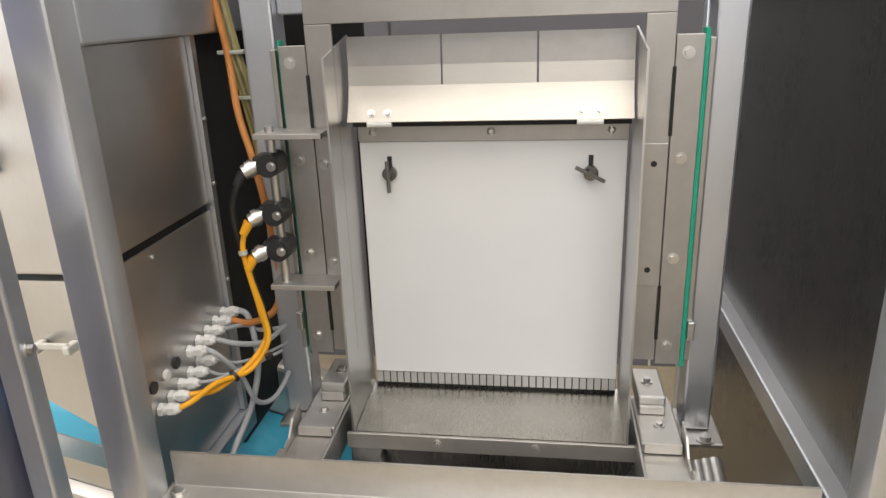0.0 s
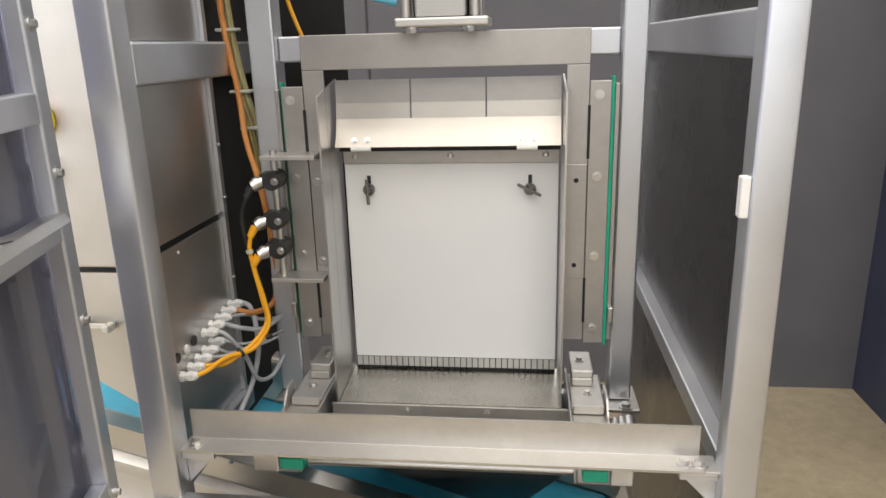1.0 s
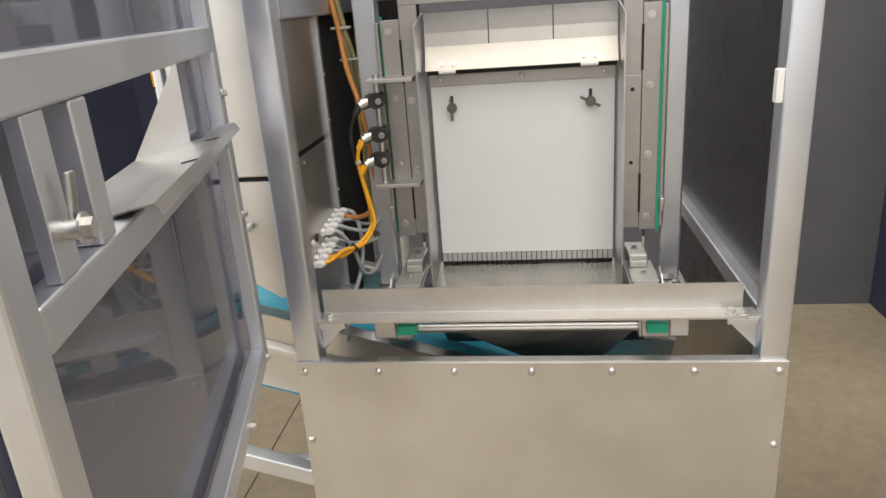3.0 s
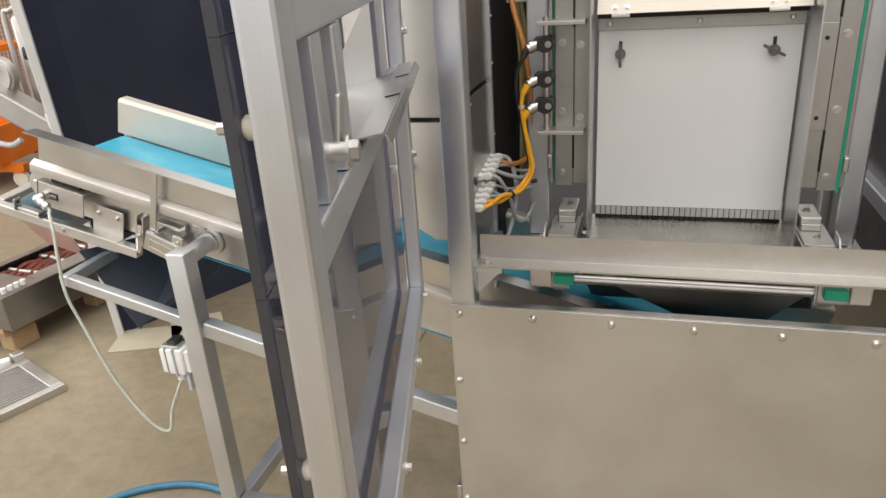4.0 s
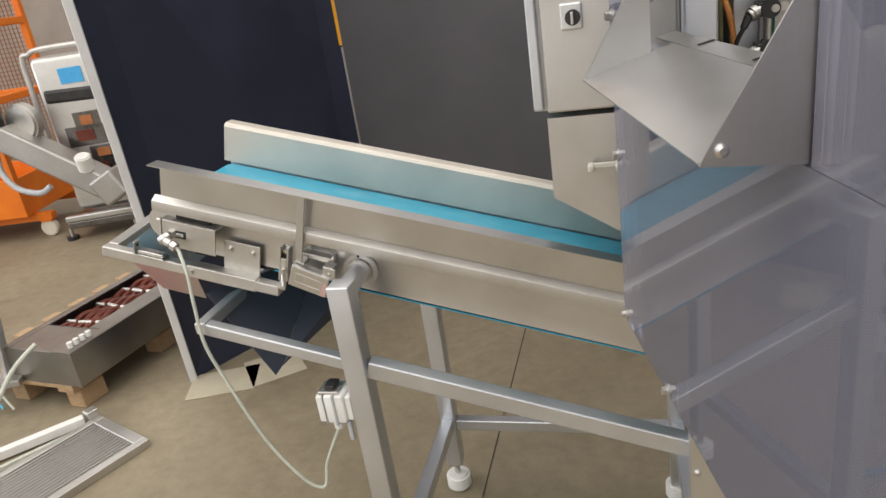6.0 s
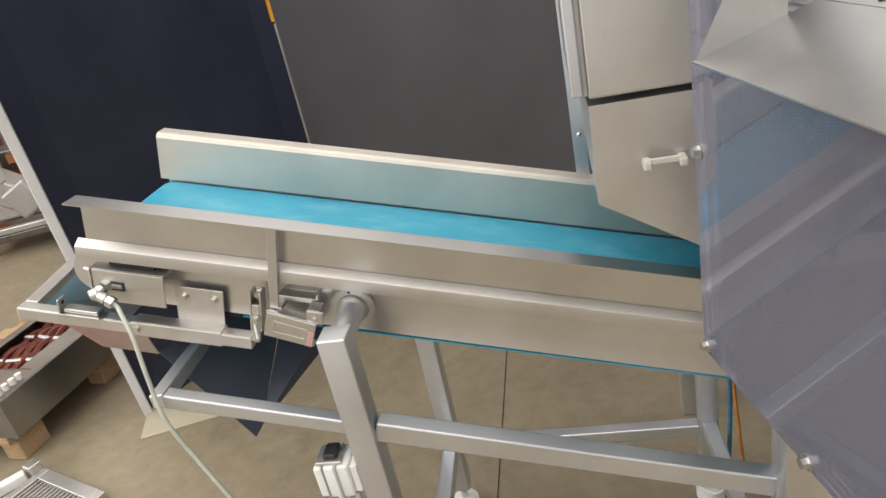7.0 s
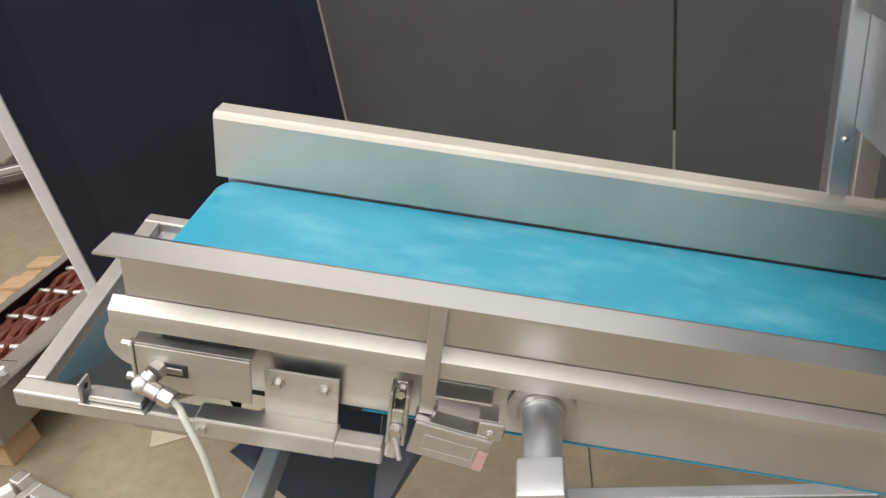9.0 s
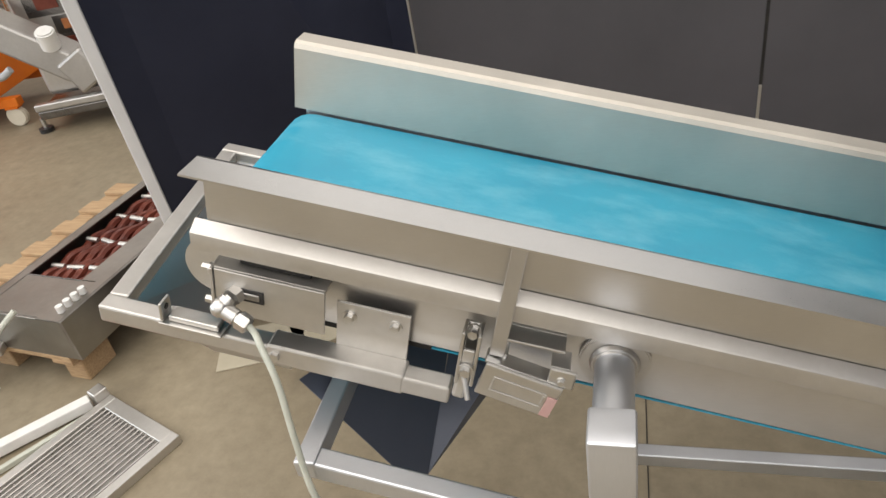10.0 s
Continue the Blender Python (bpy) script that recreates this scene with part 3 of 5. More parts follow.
single("lower_rod", rod((-0.062, 1.035, 1.062), (0.39, 1.035, 1.062), 0.009, 16), SHINY, "polished rod under the cross bar", "rod")

# lower front panel
pan = thing("front_panel", (0.166, 0.95, 0.2), "large brushed stainless front panel with screws", "panel")
part("panel_sheet", box(FX0, FX1, 0.948, 0.9525, 0.22, 1.030, 0.001), PANEL, pan)
part("top_flange", box(FX0 + 0.003, FX1 - 0.003, 0.953, 0.975, 1.0265, 1.030, 0.001), STEEL_H, pan)
for i in range(7):
    x = -0.287 + i * 0.1513
    part("screw", dome((x, 0.948, 1.010), (0, -1, 0), 0.0082), SHINY, pan)
for z in (0.87, 0.71, 0.55, 0.40):
    for x in (-0.293, 0.624):
        part("screw", dome((x, 0.948, z - 0.02), (0, -1, 0), 0.0075), SHINY, pan)
part("port", rod((0.562, 0.9474, 0.679), (0.562, 0.95, 0.679), 0.011, 20), BLACK, pan, "round black hole")
part("edge_clip", box(FX0 - 0.012, FX0 - 0.001, 0.949, 0.965, 0.52, 0.56, 0.002), SHINY, pan)

# ---- side of the machine with its cable glands ----
side = thing("side_panel", (-0.28, 1.16, 1.1), "brushed stainless side panels above and below a dark gap", "panel")
part("upper_sheet", box(-0.284, -0.280, 1.006, 1.278, 1.432, 1.681, 0.001), STEEL, side)
part("lower_sheet", box(-0.284, -0.280, 1.006, 1.278, 1.06, 1.420, 0.001), STEEL, side)
# black strip puts the shade into the gap between the panels
part("gap_shade", box(-0.292, -0.286, 1.006, 1.278, 1.40, 1.45, 0), VOID, side)
part("upper_sheet", box(-0.284, -0.280, 1.006, 1.278, 1.747, 2.40, 0.001), STEEL, side)
part("edge_angle", profile([(1.279, 1.06), (1.292, 1.06), (1.292, 2.40), (1.279, 2.40)], -0.288, -0.272), TUBE, side)
part("bottom_rail", box(-0.30, -0.262, 1.006, 1.30, 1.02, 1.058, 0.003), TUBE, side)
for y, z in ((1.10, 1.405), (1.287, 1.30), (1.287, 1.46), (1.287, 1.56)):
    part("screw", dome((-0.2795 if y < 1.2 else -0.2715, y, z), (1, 0, 0), 0.004), SHINY, side)
# two black sheets added in place of the unlit interior
single("interior_shade", box(-0.30, -0.10, 1.62, 1.626, 1.10, 2.40, 0), VOID, "added black sheet for the dark interior behind the cables", "sheet")
single("interior_shade", box(-0.292, -0.286, 1.294, 1.62, 0.98, 2.40, 0), VOID, "added black side sheet for the dark interior behind the cables", "sheet")

GLANDS = [(1.053 + 0.029 * i, 1.200 + 0.003 * i) for i in range(5)] + [(1.147 + 0.0295 * i, 1.240 + 0.0025 * i) for i in range(5)]


def gland(y, z):
    th = thing("cable_gland", (-0.28, y, z), "white plastic cable gland in the side panel", "cable gland", "row of cable glands")
    part("nut", rod((-0.2798, y, z), (-0.272, y, z), 0.0100, 6, None, None, 0.001), NYLON, th)
    part("body", rod((-0.272, y, z), (-0.266, y, z + 0.001), 0.0072, 12), NYLON, th)
    part("cap", rod((-0.266, y, z + 0.001), (-0.2535, y, z + 0.003), 0.0094, 6, 0.0090, None, 0.0012), NYLON, th)
    part("seal", rod((-0.2535, y, z + 0.003), (-0.249, y, z + 0.004), 0.0062, 12, 0.0052), NYLON, th)


for y, z in GLANDS:
    gland(y, z)
for y, z in ((1.047, 1.237), (1.110, 1.241)):
    single("plug", rod((-0.2798, y, z), (-0.277, y, z), 0.009, 16), BLACK, "black open knockout in the side panel", "knockout", "knockouts")
single("blind_plug", rod((-0.2798, 1.079, 1.239), (-0.274, 1.079, 1.239), 0.0085, 16, None, None, 0.002), NYLON, "white blind plug in the side panel", "plug")


# ---- sensors on their rod ----
holder = thing("sensor_bracket", (-0.15, 1.2, 1.32), "stainless sensor bracket with a round rod", "bracket")
part("rod", rod((-0.142, 1.215, 1.318), (-0.142, 1.215, 1.56), 0.0065, 16), SHINY, holder)
for z in (1.325, 1.548):
    part("plate", box(-0.160, -0.062, 1.195, 1.243, z - 0.004, z + 0.004, 0.001), BLASTED, holder)


def sensor(z, plug_mat):
    th = thing("sensor", (-0.142, 1.21, z), "barrel sensor in a black clamp with a cable plug", "sensor", "sensors on the rod")
    part("clamp", rod((-0.142, 1.19, z), (-0.142, 1.235, z), 0.0165, 20, None, None, 0.002), BLACK, th)
    part("clamp_arm", box(-0.165, -0.128, 1.195, 1.232, z - 0.013, z + 0.013, 0.004), BLACK, th)
    part("screw", hexhead((-0.135, 1.19, z), (0, -1, 0), 0.0045, 0.005), SHINY, th)
    part("barrel", rod((-0.156, 1.205, z + 0.001), (-0.178, 1.192, z - 0.009), 0.0105, 16, None, None, 0.001), SHINY, th)
    part("collar", rod((-0.166, 1.199, z - 0.003), (-0.173, 1.195, z - 0.006), 0.0125, 16), SHINY, th)
    part("plug", rod((-0.178, 1.192, z - 0.009), (-0.188, 1.186, z - 0.028), 0.0080, 12, 0.006, None, 0.001), plug_mat, th)


sensor(1.508, BLACK)
sensor(1.437, YELLOW)
sensor(1.383, YELLOW)


def gl(i):
    return (-0.250, GLANDS[i][0], GLANDS[i][1] + 0.004)


def wire(pts, r, mat, label, group="cables in the machine"):
    return single("cable", cable(pts, r), mat, label, "cable", group)


wire([(-0.187, 1.187, 1.41), (-0.191, 1.186, 1.385), (-0.186, 1.186, 1.345), (-0.178, 1.187, 1.295), (-0.175, 1.190, 1.245), (-0.195, 1.160, 1.214), (-0.225, 1.115, 1.198), (-0.240, 1.090, 1.205), gl(1)], 0.0042, YELLOW, "yellow sensor cable running to a gland")
wire([(-0.187, 1.187, 1.356), (-0.184, 1.187, 1.335), (-0.174, 1.189, 1.285), (-0.169, 1.182, 1.243), (-0.192, 1.158, 1.207), (-0.222, 1.110, 1.211), (-0.238, 1.070, 1.206), gl(0)], 0.0042, YELLOW, "yellow sensor cable running to a gland")
single("cable_tie", rod((-0.2105, 1.138, 1.205), (-0.2075, 1.142, 1.207), 0.0095, 12), BLACK, "black tie round the sensor cables", "cable tie", "cable ties")
wire([(-0.187, 1.187, 1.481), (-0.200, 1.19, 1.45), (-0.202, 1.20, 1.40), (-0.190, 1.21, 1.32), (-0.18, 1.22, 1.24)], 0.0042, BLACK, "black sensor cable hanging in a loop")
for i, z in ((0, 1.41), (1, 1.402)):
    single("cable_tie", rod((-0.191 + 0.028 * i, 1.184 - 0.02 * i, 1.386 - 0.155 * i), (-0.190 + 0.028 * i, 1.184 - 0.02 * i, 1.380 - 0.155 * i), 0.0065, 10), WHITE_CABLE if i == 0 else BLACK, "cable tie round a sensor cable", "cable tie", "cable ties")
wire([(-0.262, 1.34, 2.35), (-0.262, 1.34, 1.86), (-0.259, 1.34, 1.766), (-0.241, 1.33, 1.654), (-0.223, 1.30, 1.569), (-0.200, 1.28, 1.50), (-0.188, 1.28, 1.42), (-0.184, 1.285, 1.33), (-0.190, 1.287, 1.262), (-0.206, 1.272, 1.241), (-0.228, 1.245, 1.242), gl(8)], 0.0058, ORANGE_CABLE, "orange cable from the top")
# hose bundle that arches over from the cylinder and drops down the column
BUNDLE = [(-0.071, 1.29, 1.888), (-0.146, 1.31, 1.921), (-0.222, 1.33, 1.912), (-0.260, 1.345, 1.863), (-0.258, 1.345, 1.766), (-0.238, 1.335, 1.654), (-0.222, 1.34, 1.569), (-0.214, 1.36, 1.42), (-0.222, 1.38, 1.15)]
for k, (dx, dz) in enumerate(((0.0, 0.0), (0.009, 0.002), (0.002, 0.010), (-0.007, 0.006), (0.010, 0.011))):
    wire([(x + dx * (0.4 + 0.6 * (z < 1.9)), y + dz * 0.6, z + dz * (z > 1.85)) for x, y, z in BUNDLE], 0.0040, (OLIVE_CABLE, OLIVE_CABLE, GREY_CABLE, YELLOW_HOSE, OLIVE_CABLE)[k], "olive and grey hose bundle strand")
for x, y, z in ((-0.2365, 1.339, 1.654), (-0.256, 1.349, 1.766), (-0.258, 1.349, 1.845), (-0.224, 1.342, 1.585)):
    single("cable_tie", box(x - 0.021, x + 0.021, y - 0.012, y + 0.012, z - 0.003, z + 0.003, 0.002), WHITE_CABLE, "white tie round the hose bundle", "cable tie", "cable ties")
single("cable_tie", rod((-0.100, 1.297, 1.906), (-0.096, 1.296, 1.905), 0.015, 14), WHITE_CABLE, "white tie round the hose bundle", "cable tie", "cable ties")
for i, r, pts in ((7, 0.0036, [(-0.232, 1.245, 1.238), (-0.215, 1.262, 1.222), (-0.185, 1.290, 1.217), (-0.165, 1.35, 1.22)]),
                  (6, 0.0045, [(-0.225, 1.194, 1.231), (-0.200, 1.232, 1.215), (-0.182, 1.275, 1.221), (-0.165, 1.34, 1.23)]),
                  (5, 0.0042, [(-0.235, 1.150, 1.234), (-0.220, 1.180, 1.184), (-0.210, 1.204, 1.124), (-0.195, 1.240, 1.112), (-0.180, 1.275, 1.140)]),
                  (9, 0.0050, [(-0.235, 1.262, 1.247), (-0.220, 1.245, 1.217), (-0.215, 1.233, 1.169), (-0.220, 1.201, 1.116), (-0.235, 1.143, 1.060), (-0.245, 1.12, 0.99)]),
                  (4, 0.0026, [(-0.220, 1.194, 1.200), (-0.185, 1.270, 1.191), (-0.165, 1.34, 1.19)]),
                  (3, 0.0028, [(-0.235, 1.158, 1.197), (-0.215, 1.200, 1.188), (-0.183, 1.260, 1.186)]),
                  (2, 0.0026, [(-0.232, 1.125, 1.207), (-0.208, 1.155, 1.208), (-0.185, 1.22, 1.20)])):
    wire([gl(i)] + pts, r, GREY_CABLE, "grey cable from a gland")

# pneumatic cylinder over the gate
cyl = thing("lift_cylinder", (0.155, 1.25, 1.75), "aluminium pneumatic cylinder that lifts the gate", "cylinder")
part("body", box(0.095, 0.224, 1.215, 1.31, 1.812, 2.40, 0.006, 3), CYLALU, cyl)
for x, wd in ((0.112, 0.002), (0.126, 0.004), (0.183, 0.002), (0.197, 0.004), (0.211, 0.002)):
    part("groove", box(x - wd, x + wd, 1.2125, 1.217, 1.815, 2.40, 0), GATESTEEL, cyl, "shallow groove in the profile")
part("end_block", box(0.118, 0.202, 1.213, 1.312, 1.772, 1.8115, 0.004), CYLALU, cyl)
for x in (0.103, 0.216):
    part("tie_rod", rod((x, 1.222, 1.772), (x, 1.222, 1.830), 0.0085, 16, None, None, 0.002), BLASTED, cyl)
    part("end_lug", box(x - 0.011, x + 0.011, 1.235, 1.31, 1.772, 1.8115, 0.003), CYLALU, cyl)
part("base_plate", box(0.086, 0.239, 1.202, 1.312, 1.757, 1.7715, 0.003), BLASTED, cyl)
for x in (0.112, 0.206):
    part("bolt", hexhead((x, 1.215, 1.757), (0, 0, -1), 0.009, 0.009), SHINY, cyl)
part("fitting", rod((0.086, 1.235, 1.80), (0.070, 1.232, 1.803), 0.009, 12), SKY_HOSE, cyl, "blue push-in fitting")
for k, dz in enumerate((0.0, 0.012)):
    wire([(0.075, 1.232 + dz, 1.80 + dz), (0.045, 1.243 + dz, 1.806 + dz), (0.012, 1.255 + dz, 1.826 + dz)], 0.0042, SKY_HOSE, "light blue air hose to the cylinder", "air hoses")
    joint = thing("hose_coupling", (-0.005, 1.262 + dz, 1.84 + dz), "dark and clear push-in coupling between hoses", "coupling", "hose couplings")
    part("sleeve", rod((0.012, 1.255 + dz, 1.826 + dz), (-0.030, 1.274 + dz, 1.855 + dz), 0.0078, 16, None, None, 0.002), GREY_CABLE if k else BLACK, joint)
    part("collar", rod((-0.030, 1.274 + dz, 1.855 + dz), (-0.040, 1.278 + dz, 1.862 + dz), 0.0062, 14), BLACK, joint)
    wire([(-0.038, 1.277 + dz, 1.861 + dz), (-0.055, 1.284 + dz, 1.874 + dz), (-0.075, 1.292, 1.890 + dz * 0.6)], 0.0040, YELLOW_HOSE, "olive hose from the coupling", "air hoses")
wire([(-0.178, 1.40, 1.98), (-0.165, 1.40, 1.873), (-0.151, 1.40, 1.81), (-0.128, 1.40, 1.745)], 0.004, YELLOW, "yellow cable behind the upright")

# ---- cabinet beside the machine ----
CREAMSTEEL = painted("pale_cast_handle", (0.50, 0.48, 0.43), (0.60, 0.58, 0.52), 0.4, 20)
cab = thing("control_cabinet", (-0.42, 1.2, 1.07), "stainless control cabinet with a slanted lower hopper box", "cabinet")
part("body", box(-0.556, -0.300, 1.100, 1.50, 1.384, 2.40, 0.002), PANEL, cab)
part("door", box(-0.534, -0.306, 1.086, 1.0995, 1.382, 2.36, 0.004), PANEL, cab)
part("side_flange", box(-0.558, -0.540, 1.082, 1.0995, 1.388, 2.36, 0.003), TUBE, cab)
low = bmesh.new()
sheet([(-0.536, 1.09, 1.372), (-0.306, 1.09, 1.372), (-0.306, 1.09, 1.113), (-0.369, 1.09, 1.113), (-0.536, 1.09, 1.218)], -0.41, low)
low.normal_update()
if min(v.co.y for v in low.verts) < 1.0:
    low.transform(Matrix.Translation((0, 0.41, 0)))
part("hopper_box", low, PANEL, cab)
part("rear_angle", box(-0.560, -0.532, 1.502, 1.506, 0.80, 1.62, 0.001), TUBE, cab)
part("rear_angle", box(-0.560, -0.556, 1.5065, 1.535, 0.80, 1.62, 0.001), TUBE, cab)
for z in (1.08, 1.20):
    part("screw", dome((-0.546, 1.502, z), (0, -1, 0), 0.005), SHINY, cab)
part("pull_handle", beam((-0.464, 1.070, 1.282), (-0.410, 1.070, 1.282), 0.005, 0.010, 0.002), CREAMSTEEL, cab, "pale pull handle")
for x in (-0.462, -0.412):
    part("handle_post", box(x - 0.006, x + 0.006, 1.064, 1.0895, 1.270, 1.284, 0.003), CREAMSTEEL, cab)
part("stop_ring", rod((-0.477, 1.0858, 1.630), (-0.477, 1.078, 1.630), 0.030, 28, None, None, 0.002), painted("yellow_ring", (0.75, 0.55, 0.01), (0.8, 0.6, 0.02), 0.4, 12), cab, "yellow stop button ring")
part("stop_button", rod((-0.477, 1.078, 1.632), (-0.477, 1.050, 1.634), 0.019, 24, 0.022, None, 0.003), painted("faded_red", (0.62, 0.28, 0.28), (0.7, 0.36, 0.36), 0.4, 12), cab, "faded red mushroom button")
part("lock_plate", box(-0.498, -0.460, 1.078, 1.0858, 1.525, 1.570, 0.003), ALU, cab)
part("lock_barrel", rod((-0.476, 1.078, 1.546), (-0.476, 1.066, 1.546), 0.013, 18), BLACK, cab)
part("lock_key", box(-0.4785, -0.4735, 1.054, 1.066, 1.536, 1.556, 0.001), SHINY, cab)

# ---- guard door, standing open ----
DM = Matrix(((0.243, 0.970, 0, -0.404), (-0.970, 0.243, 0, 0.980), (0, 0, 1, 0), (0, 0, 0, 1)))
door = thing("guard_door", (-0.30, 0.55, 1.03), "open guard door of square steel tube with smoky clear panels", "guard door")
DS, DO = 0.904, 0.036


def dbox(name, s0, s1, o0, o1, z0, z1, mat, bev=0.003, label="", par=None):
    return part(name, box(s0, s1, o0, o1, z0, z1, bev, 2, None, DM), mat, par or door, label)


def dpt(s, o, z):
    return DM @ Vector((s, o, z))


dbox("free_stile", DS - 0.042, DS, 0.008, DO, 1.04, 2.30, TUBE, 0.004)
dbox("hinge_stile", 0.03, 0.07, 0.008, DO, 1.04, 2.30, TUBE, 0.004)
dbox("rail", 0.0705, DS - 0.0425, 0.0085, DO - 0.0005, 1.04, 1.08, TUBE)
dbox("rail", 0.0705, DS - 0.0425, 0.0085, DO - 0.0005, 1.475, 1.512, TUBE)
dbox("rail", 0.0705, DS - 0.0425, 0.0085, DO - 0.0005, 1.640, 1.682, TUBE)
dbox("rail", 0.0705, DS - 0.0425, 0.0085, DO - 0.0005, 2.26, 2.30, TUBE)
dbox("muntin", 0.685, 0.722, 0.0085, DO - 0.001, 1.5125, 1.6395, TUBE)
dbox("latch_plate", 0.775, 0.815, 0.022, DO - 0.002, 1.5125, 1.6395, TUBE, 0.001)
dbox("clear_panel", 0.0, DS - 0.004, -0.009, -0.0015, 1.015, 1.474, CLEAR, 0.001, "smoky clear polycarbonate panel")
dbox("clear_panel", 0.0, DS - 0.004, -0.009, -0.0015, 1.650, 2.29, CLEAR, 0.001, "smoky clear polycarbonate panel")
dbox("clear_panel", 0.0, 0.185, -0.009, -0.0015, 1.4745, 1.6495, CLEAR, 0.001, "smoky clear polycarbonate panel")
dbox("clear_panel", 0.640, DS - 0.004, -0.009, -0.0015, 1.4745, 1.6495, CLEAR, 0.001, "smoky clear polycarbonate panel")
for s, z in ((0.006, 1.03), (0.006, 1.328), (0.006, 1.55), (0.006, 1.75), (0.25, 1.026), (0.52, 1.026), (0.80, 1.026)):
    part("bolt", hexhead(dpt(s + 0.008, -0.009, z), dpt(0, -1, 0) - dpt(0, 0, 0), 0.007, 0.010), SHINY, door)
    part("nut", hexhead(dpt(s + 0.045, DO, z + 0.02), dpt(0, 1, 0) - dpt(0, 0, 0), 0.006, 0.008), SHINY, door)
for z0, z1 in ((1.015, 1.474), (1.4745, 1.6495), (1.650, 2.29)):
    dbox("panel_edge", DS - 0.0038, DS - 0.0028, -0.0092, -0.0013, z0, z1, EDGE, 0, "dark sawn edge of the panel")
for z in (1.313, 1.591):
    part("spacer", rod(dpt(0.884, -0.0013, z), dpt(0.884, 0.0078, z), 0.0085, 18, None, None, 0.002), CREAM, door, "cream plastic spacer")
    part("bolt", hexhead(dpt(0.884, -0.009, z), dpt(0, -1, 0) - dpt(0, 0, 0), 0.0042, 0.010), SHINY, door)
lt = part("latch", rod(dpt(0.79, DO - 0.02, 1.548), dpt(0.79, DO + 0.014, 1.548), 0.008, 14), SHINY, door, "bright steel turn latch")
part("latch_arm", beam(dpt(0.785, DO + 0.004, 1.545), dpt(0.780, DO + 0.008, 1.592), 0.010, 0.005, 0.002, (1, 0, 0)), SHINY, lt)
part("latch_nut", hexhead(dpt(0.79, DO + 0.012, 1.548), dpt(0, 1, 0) - dpt(0, 0, 0), 0.009, 0.009), SHINY, lt)
# scoop through the slot of the door
S0, S1 = 0.19, 0.635
sc = part("scoop_floor", sheet([dpt(S0, -0.092, 1.487), dpt(S1, -0.092, 1.487), dpt(S1, 0.03, 1.518), dpt(S0, 0.03, 1.518)], 0.002), STEEL_H, door, "stainless infeed scoop")
part("scoop_shelf", sheet([dpt(S0 - 0.08, 0.03, 1.5185), dpt(S1, 0.03, 1.5185), dpt(S1, 0.058, 1.5235), dpt(S0 - 0.08, 0.058, 1.5235)], 0.002), STEEL_H, sc)
for s in (0.26, 0.42):
    part("scoop_slit", sheet([dpt(s, 0.038, 1.5222), dpt(s + 0.004, 0.038, 1.5222), dpt(s + 0.004, 0.0583, 1.5258), dpt(s, 0.0583, 1.5258)], 0.0012), VOID, sc)
for s in (S0, S1):
    part("scoop_cheek", sheet([dpt(s, -0.092, 1.486), dpt(s, 0.0, 1.476), dpt(s, 0.0, 1.640)], 0.002), STEEL, sc)
part("scoop_screw", dome(dpt(S1 + 0.002, -0.075, 1.497), dpt(1, 0, 0) - dpt(0, 0, 0), 0.006), SHINY, sc)
part("scoop_lip", sheet([dpt(S0 - 0.08, 0.0585, 1.5238), dpt(S1, 0.0585, 1.5238), dpt(S1, 0.064, 1.512), dpt(S0 - 0.08, 0.064, 1.512)], 0.002), STEEL_H, sc)

# ---- belt conveyor ----
A = radians(15.5)
CM = Matrix.Translation((-1.463, 0, 1.256)) @ Matrix.Rotation(A, 4, "Y")
conv = thing("belt_conveyor", (-0.95, 1.3, 0.0), "inclined stainless belt conveyor with a teal belt", "conveyor")
U1 = 2.05
YN, YF = 1.125, 1.467


def cbox(name, u0, u1, y0, y1, w0, w1, mat, bev=0.002, label="", par=None):
    return part(name, box(u0, u1, y0, y1, w0, w1, bev, 2, None, CM), mat, par or conv, label)


def cpt(u, y, w):
    return CM @ Vector((u, y, w))


def belt_loop():
    b = bmesh.new()
    R, uc, ue = 0.045, 0.034, U1 - 0.04
    path = []
    for k in range(13):
        a = math.pi / 2 + math.pi * k / 12
        path.append((uc + R * math.cos(a), -R + R * math.sin(a)))
    for k in range(13):
        a = -math.pi / 2 + math.pi * k / 12
        path.append((ue + R * math.cos(a), -R + R * math.sin(a)))
    n = len(path)
    rows = []
    for y in (1.1495, 1.153, 1.459, 1.4645):
        rows.append([b.verts.new((u, y, w - (0.0015 if y in (1.1495, 1.4645) else 0))) for u, w in path])
    inner = [[b.verts.new((uc + (u - uc) * 1.0, y, w - math.copysign(0.003, w + R))) for u, w in path] for y in (1.1495, 1.4645)]
    for r0, r1 in zip(rows, rows[1:]):
        for i in range(n):
            b.faces.new((r0[i], r0[(i + 1) % n], r1[(i + 1) % n], r1[i]))
    for r0, r1 in ((rows[0], inner[0]), (rows[3], inner[1]), (inner[0], inner[1])):
        for i in range(n):
            b.faces.new((r0[i], r0[(i + 1) % n], r1[(i + 1) % n], r1[i]))
    b.transform(CM)
    return b


part("belt", belt_loop(), BELT, conv, "teal conveyor belt with pale scuffs")
part("end_roller", rod(cpt(0.034, 1.128, -0.045), cpt(0.034, 1.465, -0.045), 0.040, 28), BLASTED, conv)
part("return_belt", box(0.30, U1 - 0.1, 1.1495, 1.46, -0.1195, -0.1165, 0, 1, None, CM), BELT, conv)
part("bed", box(0.09, U1 - 0.1, 1.15, 1.45, -0.03, -0.008, 0.001, 1, None, CM), DARKSTEEL, conv)
